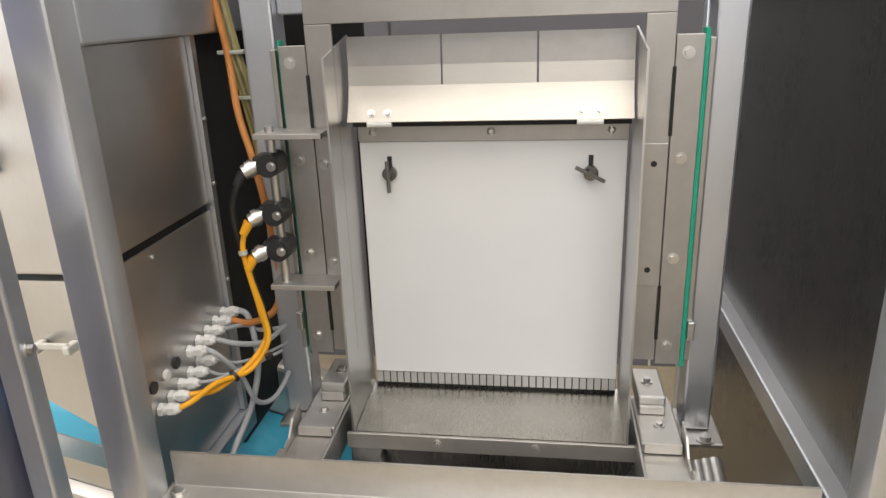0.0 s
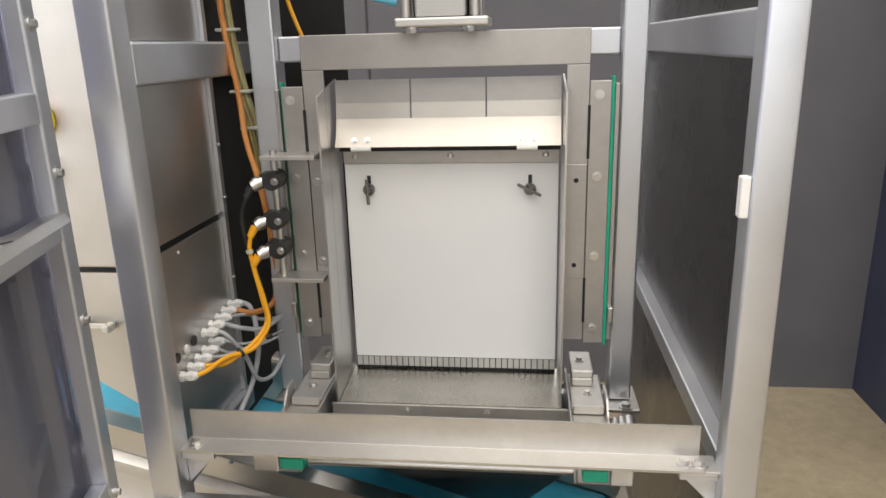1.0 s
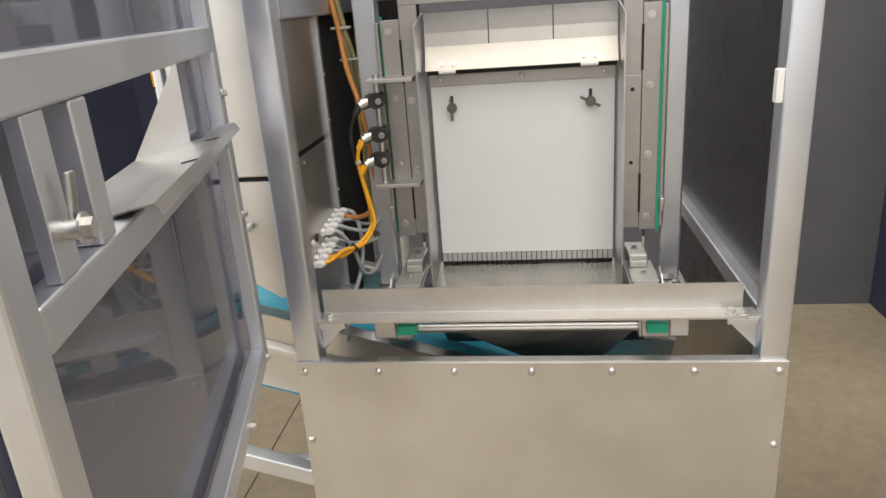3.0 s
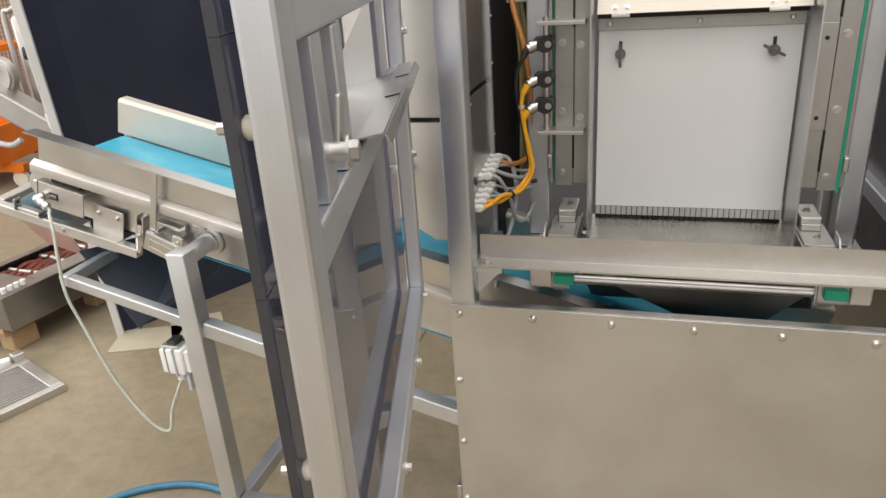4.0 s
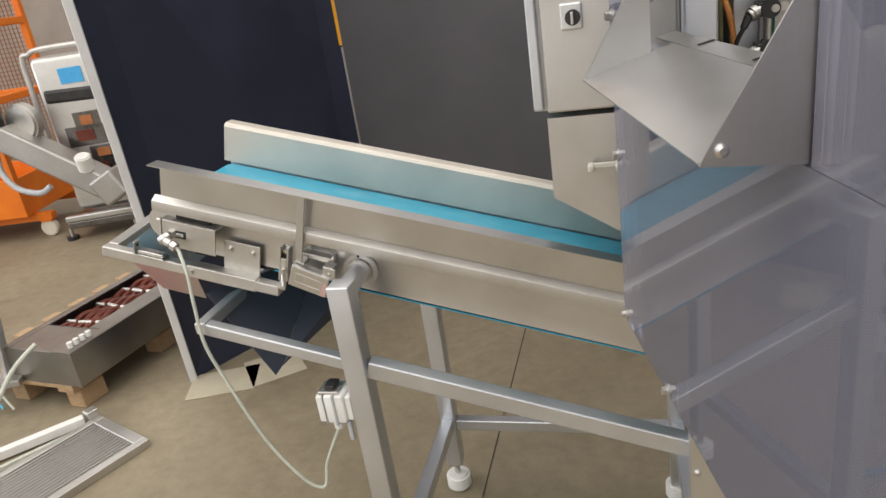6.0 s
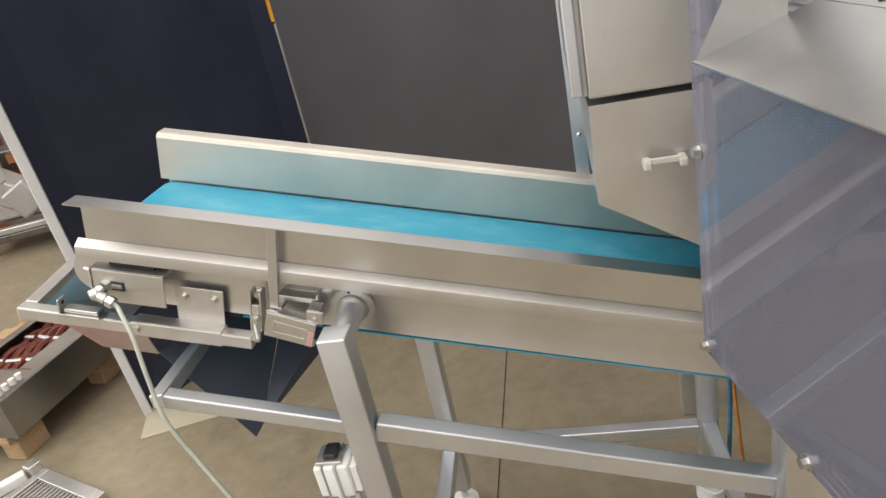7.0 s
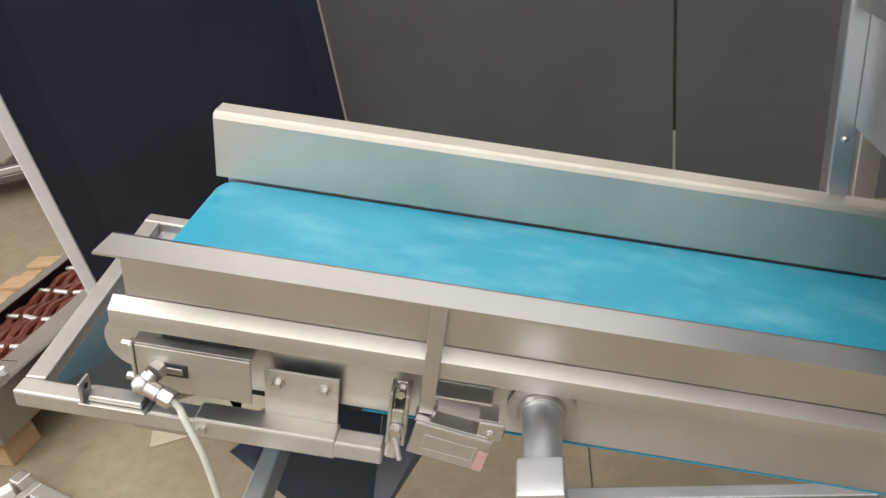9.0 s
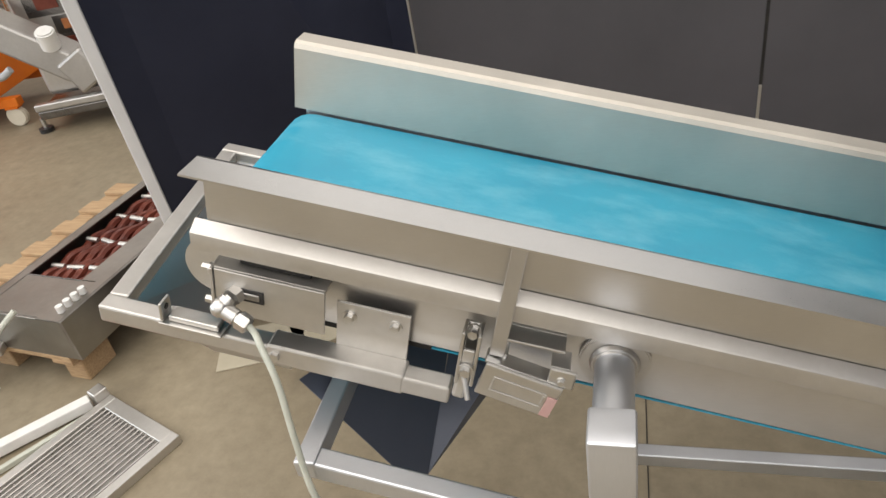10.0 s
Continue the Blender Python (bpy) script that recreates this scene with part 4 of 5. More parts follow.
# side guides with outward flanges
part("far_guide", profile([(YF, 0.004), (YF, 0.098), (YF + 0.002, 0.103), (YF + 0.007, 0.105), (YF + 0.038, 0.105)], 0.0, U1, CM, 0.0025), GUIDE, conv)
part("near_guide", profile([(YN, 0.020), (YN, 0.100), (YN - 0.002, 0.105), (YN - 0.007, 0.107), (YN - 0.047, 0.108)], 0.030, U1, CM, -0.0025), STEEL_H, conv)
part("near_rail", profile([(YN - 0.001, 0.024), (1.1100, 0.0150), (1.1085, 0.0135), (1.108, 0.0115), (1.108, -0.0075), (1.1085, -0.0095), (1.110, -0.0105), (1.140, -0.011), (1.140, 0.012), (YN - 0.001, 0.014)], 0.016, U1, CM), BLASTED, conv)
part("far_rail", profile([(YF + 0.004, 0.005), (1.492, 0.0), (1.495, -0.004), (1.495, -0.010), (1.47, -0.011), (YF + 0.004, -0.011)], 0.016, U1, CM), TUBE, conv)
part("side_plate", sheet([cpt(0.09, 1.144, -0.011), cpt(U1, 1.144, -0.011), cpt(U1, 1.144, -0.114), cpt(0.135, 1.144, -0.108), cpt(0.09, 1.144, -0.08)], 0.004), STEEL_H, conv)
part("side_plate", sheet([cpt(0.09, 1.470, -0.011), cpt(U1, 1.470, -0.011), cpt(U1, 1.470, -0.106), cpt(0.09, 1.470, -0.106)], 0.004), STEEL_H, conv)
cbox("cover_strip", 0.62, 0.72, 1.1405, 1.1438, -0.030, -0.016, STEEL_H, 0.001)
cbox("cover_strip", 0.72, U1, 1.1400, 1.1434, -0.034, -0.012, STEEL_H, 0.001)
# belt tensioner on the end roller
tens = part("tensioner", box(0.045, 0.178, 1.100, 1.104, -0.088, -0.024, 0.001, 2, None, CM), BLASTED, conv, "stainless tensioner housing")
cbox("housing_top", 0.040, 0.178, 1.104, 1.140, -0.0275, -0.024, BLASTED, 0.001, "", tens)
cbox("housing_end", 0.040, 0.044, 1.098, 1.140, -0.088, -0.0235, BLASTED, 0.001, "", tens)
cbox("slot", 0.068, 0.105, 1.0985, 1.1005, -0.062, -0.044, BLACK, 0.0005, "dark adjusting slot", tens)
cbox("shaft_tip", 0.078, 0.100, 1.0975, 1.1015, -0.058, -0.049, SHINY, 0.001, "", tens)
part("shaft_nut", rod(cpt(0.073, 1.104, -0.053), cpt(0.069, 1.091, -0.054), 0.0120, 6), SHINY, tens)
part("fitting", rod(cpt(0.069, 1.091, -0.054), cpt(0.061, 1.080, -0.062), 0.0105, 16, None, None, 0.003), SHINY, tens, "bright elbow fitting")
knuckle = bmesh.new()
bmesh.ops.create_uvsphere(knuckle, u_segments=16, v_segments=10, radius=0.0122, matrix=Matrix.Translation(cpt(0.061, 1.080, -0.062)))
part("fitting_knuckle", knuckle, SHINY, tens)
part("fitting_end", rod(cpt(0.061, 1.080, -0.062), cpt(0.084, 1.075, -0.068), 0.0098, 16, None, None, 0.002), SHINY, tens)
part("fitting_nut", rod(cpt(0.084, 1.075, -0.068), cpt(0.098, 1.072, -0.072), 0.0112, 6, None, None, 0.001), SHINY, tens)
for w in (-0.031, -0.080):
    part("adjust_bolt", hexhead(cpt(0.040, 1.108, w), cpt(-1, 0, 0) - cpt(0, 0, 0), 0.005, 0.012), SHINY, tens)
# shadow under the rail, put in as a black box
cbox("shadow_slot", 0.07, 0.155, 1.118, 1.1435, -0.0225, -0.0135, VOID, 0, "", tens)
# clamp plate that holds the tray tube
clamp = part("clamp_plate", box(0.184, 0.274, 1.128, 1.1315, -0.145, -0.056, 0.001, 2, None, CM), BLASTED, conv, "stainless clamp plate")
for u in (0.200, 0.256):
    part("screw", hexhead(cpt(u, 1.128, -0.076), cpt(0, -1, 0) - cpt(0, 0, 0), 0.006, 0.007), SHINY, clamp)
# black box in place of the shade behind the clamp plate
cbox("gap", 0.10, 0.30, 1.1455, 1.150, -0.118, -0.09, VOID, 0, "", clamp)
# strap and toggle clips
strap = part("strap", box(0.371, 0.388, 1.100, 1.1045, -0.058, 0.104, 0.001, 2, None, CM), STEEL, conv, "flat steel strap")
tog = part("toggle_clip", box(0.338, 0.342, 1.090, 1.116, -0.105, -0.026, 0.001, 2, None, CM), SHINY, conv, "bright toggle clip with its pin")
cbox("toggle_cheek", 0.356, 0.360, 1.090, 1.116, -0.105, -0.026, SHINY, 0.001, "", tog)
cbox("toggle_back", 0.3425, 0.3555, 1.112, 1.116, -0.075, -0.026, SHINY, 0.001, "", tog)
cbox("toggle_bridge", 0.3425, 0.3555, 1.090, 1.094, -0.078, -0.050, BLASTED, 0.001, "", tog)
part("toggle_tail", beam(cpt(0.349, 1.097, -0.078), cpt(0.345, 1.097, -0.132), 0.016, 0.010, 0.004, (0, -1, 0)), SHINY, tog)
part("toggle_pin", rod(cpt(0.346, 1.088, -0.078), cpt(0.358, 1.073, -0.108), 0.0032, 8), SHINY, tog)
part("toggle_nut", hexhead(cpt(0.349, 1.089, -0.078), cpt(0, -1, 0) - cpt(0, 0, 0), 0.0062, 0.008), SHINY, tog)
part("toggle_bolt", hexhead(cpt(0.349, 1.112, -0.036), cpt(0, -1, 0) - cpt(0, 0, 0), 0.0062, 0.012), SHINY, tog)
LM = CM @ Matrix.Translation((0.366, 0, -0.062)) @ Matrix.Rotation(radians(9), 4, "Y")


def lbox(name, u0, u1, y0, y1, w0, w1, mat, bev, label="", par=None):
    return part(name, box(u0, u1, y0, y1, w0, w1, bev, 2, None, LM), mat, par or conv, label)


lev = lbox("latch_lever", 0.004, 0.094, 1.086, 1.090, -0.046, 0.004, SHINY, 0.002, "bright over-centre latch lever")
lbox("lever_flange", 0.002, 0.096, 1.0905, 1.112, 0.001, 0.0045, SHINY, 0.001, "", lev)
lbox("lever_flange", 0.006, 0.096, 1.0905, 1.108, -0.0465, -0.043, SHINY, 0.001, "", lev)
lbox("lever_rib", 0.018, 0.080, 1.0845, 1.0858, -0.013, -0.010, BLASTED, 0.0005, "", lev)
lbox("lever_rib", 0.018, 0.080, 1.0845, 1.0858, -0.034, -0.031, BLASTED, 0.0005, "", lev)
lbox("lever_rib", 0.018, 0.021, 1.0845, 1.0858, -0.0308, -0.0132, BLASTED, 0.0005, "", lev)
lbox("lever_rib", 0.077, 0.080, 1.0845, 1.0858, -0.0308, -0.0132, BLASTED, 0.0005, "", lev)
# reflected reddish tint at the lever's corner, painted as a thin patch
lbox("lever_tint", 0.082, 0.0935, 1.0845, 1.0857, -0.044, -0.012, TINT_RED, 0.0005, "reddish reflected tint painted on the lever", lev)
cbox("latch_base", 0.388, 0.452, 1.128, 1.1425, -0.058, -0.030, SHINY, 0.002, "", lev)
cbox("latch_top", 0.386, 0.452, 1.102, 1.128, -0.034, -0.0305, SHINY, 0.001, "", lev)
cbox("latch_hook", 0.440, 0.470, 1.092, 1.096, -0.076, -0.050, SHINY, 0.003, "", lev)
cbox("latch_hook_arm", 0.440, 0.462, 1.0965, 1.126, -0.054, -0.050, SHINY, 0.001, "", lev)
part("hook_pin", hexhead(cpt(0.455, 1.092, -0.066), cpt(0, -1, 0) - cpt(0, 0, 0), 0.004, 0.004), SHINY, lev)
cbox("strap_shoe", 0.371, 0.392, 1.104, 1.142, -0.066, -0.056, SHINY, 0.002, "", strap)

# supports of the conveyor
CU, CW = 0.513, -0.062
boss = part("boss", rod(cpt(CU, 1.1435, CW), cpt(CU, 1.136, CW), 0.041, 36, None, None, 0.002), BLASTED, conv, "round welded boss")
part("weld_ring", rod(cpt(CU, 1.136, CW), cpt(CU, 1.129, CW), 0.030, 32, 0.025, None, 0.002), SHINY, boss)
part("notch", rod(cpt(CU - 0.008, 1.1362, CW + 0.034), cpt(CU - 0.008, 1.1355, CW + 0.034), 0.003, 10), VOID, boss)
part("stub_tube", rod(cpt(CU, 1.133, CW), cpt(CU, 1.02, CW - 0.004), 0.0225, 28), TUBE, boss)
LX = cpt(CU, 0, CW).x
LZ = cpt(CU, 0, CW).z
front_leg = part("leg", box(LX - 0.026, LX + 0.024, 1.000, 1.050, 0.05, LZ + 0.022, 0.004, 3), TUBE, conv)
part("leg", box(-1.038, -0.988, 1.64, 1.69, 0.10, 0.98, 0.004, 3), TUBE, conv)
part("leg", box(-0.315, -0.265, 1.64, 1.69, 0.06, 0.80, 0.004, 3), TUBE, conv)
part("leg", box(-0.30, -0.25, 1.000, 1.050, 0.06, 0.80, 0.004, 3), TUBE, conv)
part("rear_arm", box(-1.036, -0.990, 1.475, 1.64, 0.93, 0.975, 0.003), TUBE, conv)
part("rear_arm", box(-0.313, -0.267, 1.475, 1.64, 0.755, 0.80, 0.003), TUBE, conv)


def foot(x, y):
    f_ = part("foot", rod((x, y, 0.0), (x, y, 0.056), 0.041, 28, None, None, 0.008), NYLON, conv, "white plastic levelling foot")
    part("foot_rod", rod((x, y, 0.056), (x, y, 0.14), 0.010, 10), SHINY, f_)
    part("foot_nut", rod((x, y, 0.088), (x, y, 0.100), 0.017, 6), SHINY, f_)


for fx, fy in ((-1.013, 1.665), (-0.29, 1.665), (LX, 1.025), (-0.275, 1.025)):
    foot(fx, fy)


def zr(x):
    return 0.870 - 0.277 * (x + 0.94)


part("brace", beam((LX - 0.024, 1.03, zr(LX) + 0.005), (-1.345, 1.03, zr(-1.345)), 0.028, 0.028, 0.003), TUBE, conv)
part("brace", beam((-1.345, 1.015, zr(-1.345)), (-1.345, 1.50, zr(-1.345)), 0.028, 0.028, 0.003), TUBE, conv)
part("brace", beam((LX + 0.024, 1.03, zr(LX) - 0.006), (-0.30, 1.03, zr(-0.30)), 0.036, 0.040, 0.003), TUBE, conv)
part("brace", beam((LX, 1.05, 0.31), (-1.013, 1.64, 0.27), 0.040, 0.040, 0.003), TUBE, conv)
part("brace", beam((-0.988, 1.665, 0.262), (-0.315, 1.665, 0.262), 0.036, 0.036, 0.003), TUBE, conv)
part("brace", beam((LX + 0.026, 1.025, 0.335), (-0.30, 1.025, 0.335), 0.036, 0.036, 0.003), TUBE, conv)
part("brace", beam((-0.275, 1.05, 0.30), (-0.29, 1.64, 0.28), 0.036, 0.036, 0.003), TUBE, conv)

# tray with a hopper under the end of the belt
tray = thing("catch_tray", (-1.5, 1.35, 1.0), "stainless catch tray frame with sloping hopper sheets", "tray")


def tb(p, q, w=0.026, h=0.026):
    part("frame_tube", beam(cpt(*p), cpt(*q), w, h, 0.003, (0.267, 0, 0.963)), BLASTED, tray)


TW = -0.142
tb((-0.119, 1.113, TW), (0.335, 1.113, TW))
part("sleeve", beam(cpt(0.105, 1.115, TW), cpt(0.278, 1.115, TW), 0.031, 0.031, 0.003, (0.267, 0, 0.963)), BLASTED, tray)
tb((-0.106, 1.126, TW), (-0.140, 1.512, TW))
tb((-0.154, 1.525, TW), (0.10, 1.525, TW))
part("hopper_sheet", sheet([cpt(-0.091, 1.13, TW - 0.004), cpt(-0.124, 1.512, TW - 0.004), cpt(-0.02, 1.46, TW - 0.12), cpt(-0.02, 1.19, TW - 0.12)], 0.002), STEEL, tray)
part("hopper_sheet", sheet([cpt(-0.091, 1.13, TW - 0.004), cpt(-0.02, 1.19, TW - 0.12), cpt(0.10, 1.19, TW - 0.12), cpt(0.10, 1.13, TW - 0.004)], 0.002), STEEL, tray)
part("hopper_sheet", sheet([cpt(-0.124, 1.512, TW - 0.004), cpt(0.10, 1.512, TW - 0.004), cpt(0.10, 1.46, TW - 0.12), cpt(-0.02, 1.46, TW - 0.12)], 0.002), STEEL, tray)
part("lug_plate", box(-0.032, 0.050, 1.092, 1.126, TW + 0.0135, TW + 0.0175, 0.001, 2, None, CM), SHINY, tray)
part("lug_step", box(-0.022, 0.044, 1.098, 1.120, TW + 0.018, TW + 0.026, 0.002, 2, None, CM), SHINY, tray)
part("lug", box(-0.030, -0.026, 1.094, 1.116, TW + 0.018, TW + 0.046, 0.002, 2, None, CM), SHINY, tray, "upright lug with a hole")
part("lug_hole", rod(cpt(-0.0308, 1.105, TW + 0.036), cpt(-0.0252, 1.105, TW + 0.036), 0.004, 14), VOID, tray)
part("bolt", hexhead(cpt(0.115, 1.102, TW), cpt(0, -1, 0) - cpt(0, 0, 0), 0.007, 0.008), SHINY, tray)
# slate blue stands for the navy wall mirrored in the steel
deflect = thing("deflector_sheet", (-1.2, 1.3, 0.8), "folded deflector sheet under the conveyor, navy reflection painted in slate blue", "sheet")
part("wing", sheet([(-1.392, 1.132, 1.015), (-1.275, 1.15, 0.775), (-1.262, 1.16, 0.79), (-1.23, 1.42, 0.99)], 0.003), GLOSSDARK, deflect)
part("wing", sheet([(-1.262, 1.165, 0.79), (-1.14, 1.36, 0.865), (-1.10, 1.40, 0.95), (-1.228, 1.425, 0.985)], 0.003), GLOSSDARK, deflect)

# limit box on the leg and its cable
jb = thing("junction_box", (-1.08, 1.02, 0.73), "light grey junction box clamped to the conveyor leg", "junction box")
part("box_body", box(LX - 0.088, LX - 0.040, 0.992, 1.052, 0.750, 0.822, 0.006, 3), NYLON, jb)
part("box_lid", box(LX - 0.106, LX - 0.0885, 0.994, 1.050, 0.752, 0.820, 0.004), NYLON, jb)
part("seam", box(LX - 0.0892, LX - 0.0878, 0.9915, 1.0525, 0.749, 0.823, 0), GREY_CABLE, jb, "grey gasket line")
part("strap", box(LX - 0.066, LX - 0.060, 0.988, 1.056, 0.746, 0.826, 0.002), GREY_CABLE, jb)
part("top_plate", box(LX - 0.100, LX - 0.050, 0.998, 1.046, 0.8225, 0.829, 0.002), BLASTED, jb)
part("top_clip", box(LX - 0.085, LX - 0.060, 1.004, 1.040, 0.8295, 0.840, 0.003), BLACK, jb)
part("mount", box(LX - 0.0395, LX - 0.0265, 1.0, 1.05, 0.755, 0.815, 0.002), NYLON, jb)
part("side_tail", box(LX - 0.046, LX - 0.036, 1.000, 1.012, 0.700, 0.750, 0.002), GREY_CABLE, jb)
part("gland", rod((LX - 0.075, 1.02, 0.750), (LX - 0.075, 1.02, 0.722), 0.013, 14, 0.011), NYLON, jb)
single("cable", cable([cpt(0.092, 1.0735, -0.070), cpt(0.106, 1.068, -0.076), (-1.366, 1.050, 1.150), (-1.348, 1.030, 1.112), (-1.342, 1.014, 1.040), (-1.334, 1.0, 0.955), (-1.31, 1.0, 0.866), (-1.243, 0.99, 0.708), (-1.17, 0.99, 0.594), (-1.125, 1.0, 0.563), (-1.110, 1.015, 0.626), (LX - 0.075, 1.02, 0.724)], 0.0042), WHITE_CABLE, "off-white cable from the tensioner to the junction box", "cable")
single("cable", cable([(-0.25, 1.62, 0.74), (-0.245, 1.6, 0.4), (-0.26, 1.6, 0.05)], 0.006), BLUE_HOSE, "blue cable beside the rear leg", "cable")
single("cable", cable([(-0.235, 1.615, 0.72), (-0.235, 1.60, 0.45), (-0.215, 1.58, 0.15)], 0.005), ORANGE_CABLE, "orange cable beside the rear leg", "cable")
single("air_hose", cable([(-2.0, 0.75, 0.012), (-1.75, 1.15, 0.012), (-1.55, 1.33, 0.012), (-1.3, 1.36, 0.012), (-1.0, 1.2, 0.012), (-0.8, 0.8, 0.012)], 0.012), BLUE_HOSE, "dark blue air hose lying on the floor", "hose")
single("board", box(-0.16, 0.16, -0.11, 0.11, 0.0, 0.006, 0.001, 1, None, pose(-2.30, 2.28, 0.001, 0, 0, 20)), CARD, "pale board lying on the floor", "board")
single("board", box(-0.13, 0.13, -0.13, 0.13, 0.0, 0.006, 0.001, 1, None, pose(-2.10, 2.42, 0.001, 0, 0, 38)), CARD, "pale board lying on the floor", "board")

# ---- things on the hall floor ----
PM = pose(-3.25, 2.68, 0, 0, 0, 82)
pal = thing("pallet", (-3.27, 2.56, 0), "worn wooden pallet on the hall floor", "pallet")
for y in (-0.38, 0, 0.38):
    for x in (-0.5, 0, 0.5):
        part("block", box(x - 0.07, x + 0.07, y - 0.05, y + 0.05, 0.0, 0.10, 0.004, 1, None, PM), WOOD, pal)
    part("stringer", box(-0.6, 0.6, y - 0.05, y + 0.05, 0.1005, 0.12, 0.002, 1, None, PM), WOOD, pal)
for i in range(7):
    x = -0.55 + i * 1.1 / 6
    part("board", box(x - 0.05, x + 0.05, -0.43, 0.43, 0.1205, 0.14, 0.002, 1, None, PM), WOOD, pal)
mx = thing("steel_box", (-3.27, 2.56, 0.14), "open stainless box full of copper red bars on a pallet", "machine part")
for nm, (x0, x1, y0, y1) in (("side", (-0.60, 0.56, -0.50, -0.49)), ("side", (-0.60, 0.56, -0.06, -0.05)), ("end", (-0.60, -0.591, -0.4895, -0.0605)), ("end", (0.551, 0.56, -0.4895, -0.0605))):
    part(nm, box(x0, x1, y0, y1, 0.141, 0.318, 0.002, 1, None, PM), BOXSTEEL, mx)
part("rim", box(-0.60, 0.56, -0.4895, -0.375, 0.310, 0.318, 0.002, 1, None, PM), BOXSTEEL, mx)
part("rim", box(-0.60, 0.56, -0.10, -0.0605, 0.310, 0.318, 0.002, 1, None, PM), BOXSTEEL, mx)
part("base", box(-0.59, 0.55, -0.489, -0.061, 0.145, 0.16, 0, 1, None, PM), DARKSTEEL, mx)
part("lid", box(-0.588, -0.38, -0.449, -0.101, 0.306, 0.316, 0.001, 1, None, PM), BOXSTEEL, mx)
rng = random.Random(4)
for i in range(6):
    y = -0.350 + i * 0.046
    z = 0.262 + 0.012 * rng.random()
    axis = [PM @ Vector((-0.37 + 0.91 * k / 40 , y + 0.006 * math.cos(k * 1.1 + i), z + 0.006 * math.sin(k * 1.1 + i))) for k in range(41)]
    part("screw_bar", cable(axis, 0.019, 8, 2), COPPER, mx)
for i in range(5):
    x = -0.28 + i * 0.18
    for y0, y1 in ((-0.37, -0.295), (-0.265, -0.19), (-0.165, -0.105)):
        part("roller", rod(PM @ Vector((x + 0.02 * rng.random(), y0, 0.281)), PM @ Vector((x + 0.02 * rng.random(), y1, 0.283)), 0.011, 12), BLASTED, mx)
part("divider", box(-0.38, -0.374, -0.449, -0.101, 0.20, 0.318, 0.001, 1, None, PM), DARKSTEEL, mx)
for i in range(4):
    part("gland", rod(PM @ Vector((-0.55 + 0.035 * i, -0.455, 0.319)), PM @ Vector((-0.55 + 0.035 * i, -0.455, 0.345)), 0.013, 12), NYLON, mx)
tower = thing("linear_unit", (-3.28, 1.98, 0.14), "upright stainless linear unit with blue hoses", "machine part")
for dx in (-0.07, 0.0, 0.07):
    part("profile", beam((-3.36 + dx, 2.02 + dx * 0.5, 0.13), (-3.33 + dx, 2.08 + dx * 0.5, 0.62), 0.04, 0.03, 0.003, (1, 0, 0)), ALU if dx else DARKSTEEL, tower)
part("head", beam((-3.44, 2.04, 0.60), (-3.24, 2.14, 0.60), 0.05, 0.03, 0.003), BLASTED, tower)
part("foot", beam((-3.46, 1.98, 0.155), (-3.22, 2.08, 0.155), 0.12, 0.03, 0.003), BLASTED, tower)
for k in range(3):
    single("cable", cable([(-3.32 + 0.02 * k, 2.04, 0.55), (-3.36 + 0.03 * k, 2.00, 0.35), (-3.30 + 0.05 * k, 1.92, 0.2), (-3.25 + 0.06 * k, 1.9, 0.1)], 0.006), SKY_HOSE if k < 2 else WHITE_CABLE, "thin hose on the linear unit", "hose", "hoses on the linear unit")
single("cable", cable([(-2.98, 2.0, 0.38), (-3.05, 1.9, 0.30), (-3.1, 1.75, 0.15), (-3.15, 1.6, 0.03), (-3.3, 1.55, 0.02), (-3.35, 1.7, 0.02), (-3.2, 1.72, 0.02), (-3.15, 1.6, 0.02), (-3.4, 1.5, 0.02)], 0.011), WHITE_CABLE, "off-white cable coiled beside the pallet", "cable")

gm = pose(-2.72, 1.50, 0.0, 0, 0, 67)
grate = thing("grating", (-2.72, 1.50, 0), "stainless grating tray lying on the floor", "grating")
for x0, x1, y0, y1 in ((-0.42, 0.42, -0.20, -0.165), (-0.42, 0.42, 0.165, 0.20), (-0.42, -0.39, -0.1645, 0.1645), (0.37, 0.42, -0.1645, 0.1645)):
    part("edge", box(x0, x1, y0, y1, 0.0, 0.035, 0.002, 1, None, gm), BLASTED, grate)
for i in range(15):
    y = -0.152 + i * 0.0217
    part("wire", rod(gm @ Vector((-0.39, y, 0.026)), gm @ Vector((0.37, y, 0.026)), 0.0035, 6), GATESTEEL, grate)
for i in range(12):
    x = -0.36 + i * 0.065
    part("wire", rod(gm @ Vector((x, -0.165, 0.020)), gm @ Vector((x, 0.165, 0.020)), 0.003, 6), GATESTEEL, grate)
part("floor_sheet", box(-0.389, 0.369, -0.164, 0.164, 0.001, 0.004, 0, 1, None, gm), GATESTEEL, grate)
part("lug", box(0.37, 0.42, 0.2005, 0.25, 0.0, 0.07, 0.003, 1, None, gm), BLASTED, grate)
single("tube", beam((-3.25, 1.43, 0.03), (-2.80, 1.93, 0.03), 0.045, 0.04, 0.004), NYLON, "pale square profile lying on the floor", "profile")
single("tube", beam((-3.10, 1.42, 0.012), (-2.78, 1.88, 0.012), 0.02, 0.02, 0.003), WHITE_CABLE, "thin pale rod lying on the floor", "profile")

crate = thing("crate", (-2.635, 1.105, 0), "red plastic crate with slotted sides", "crate")
km = pose(-2.635, 1.105, 0, 0, 0, -25)
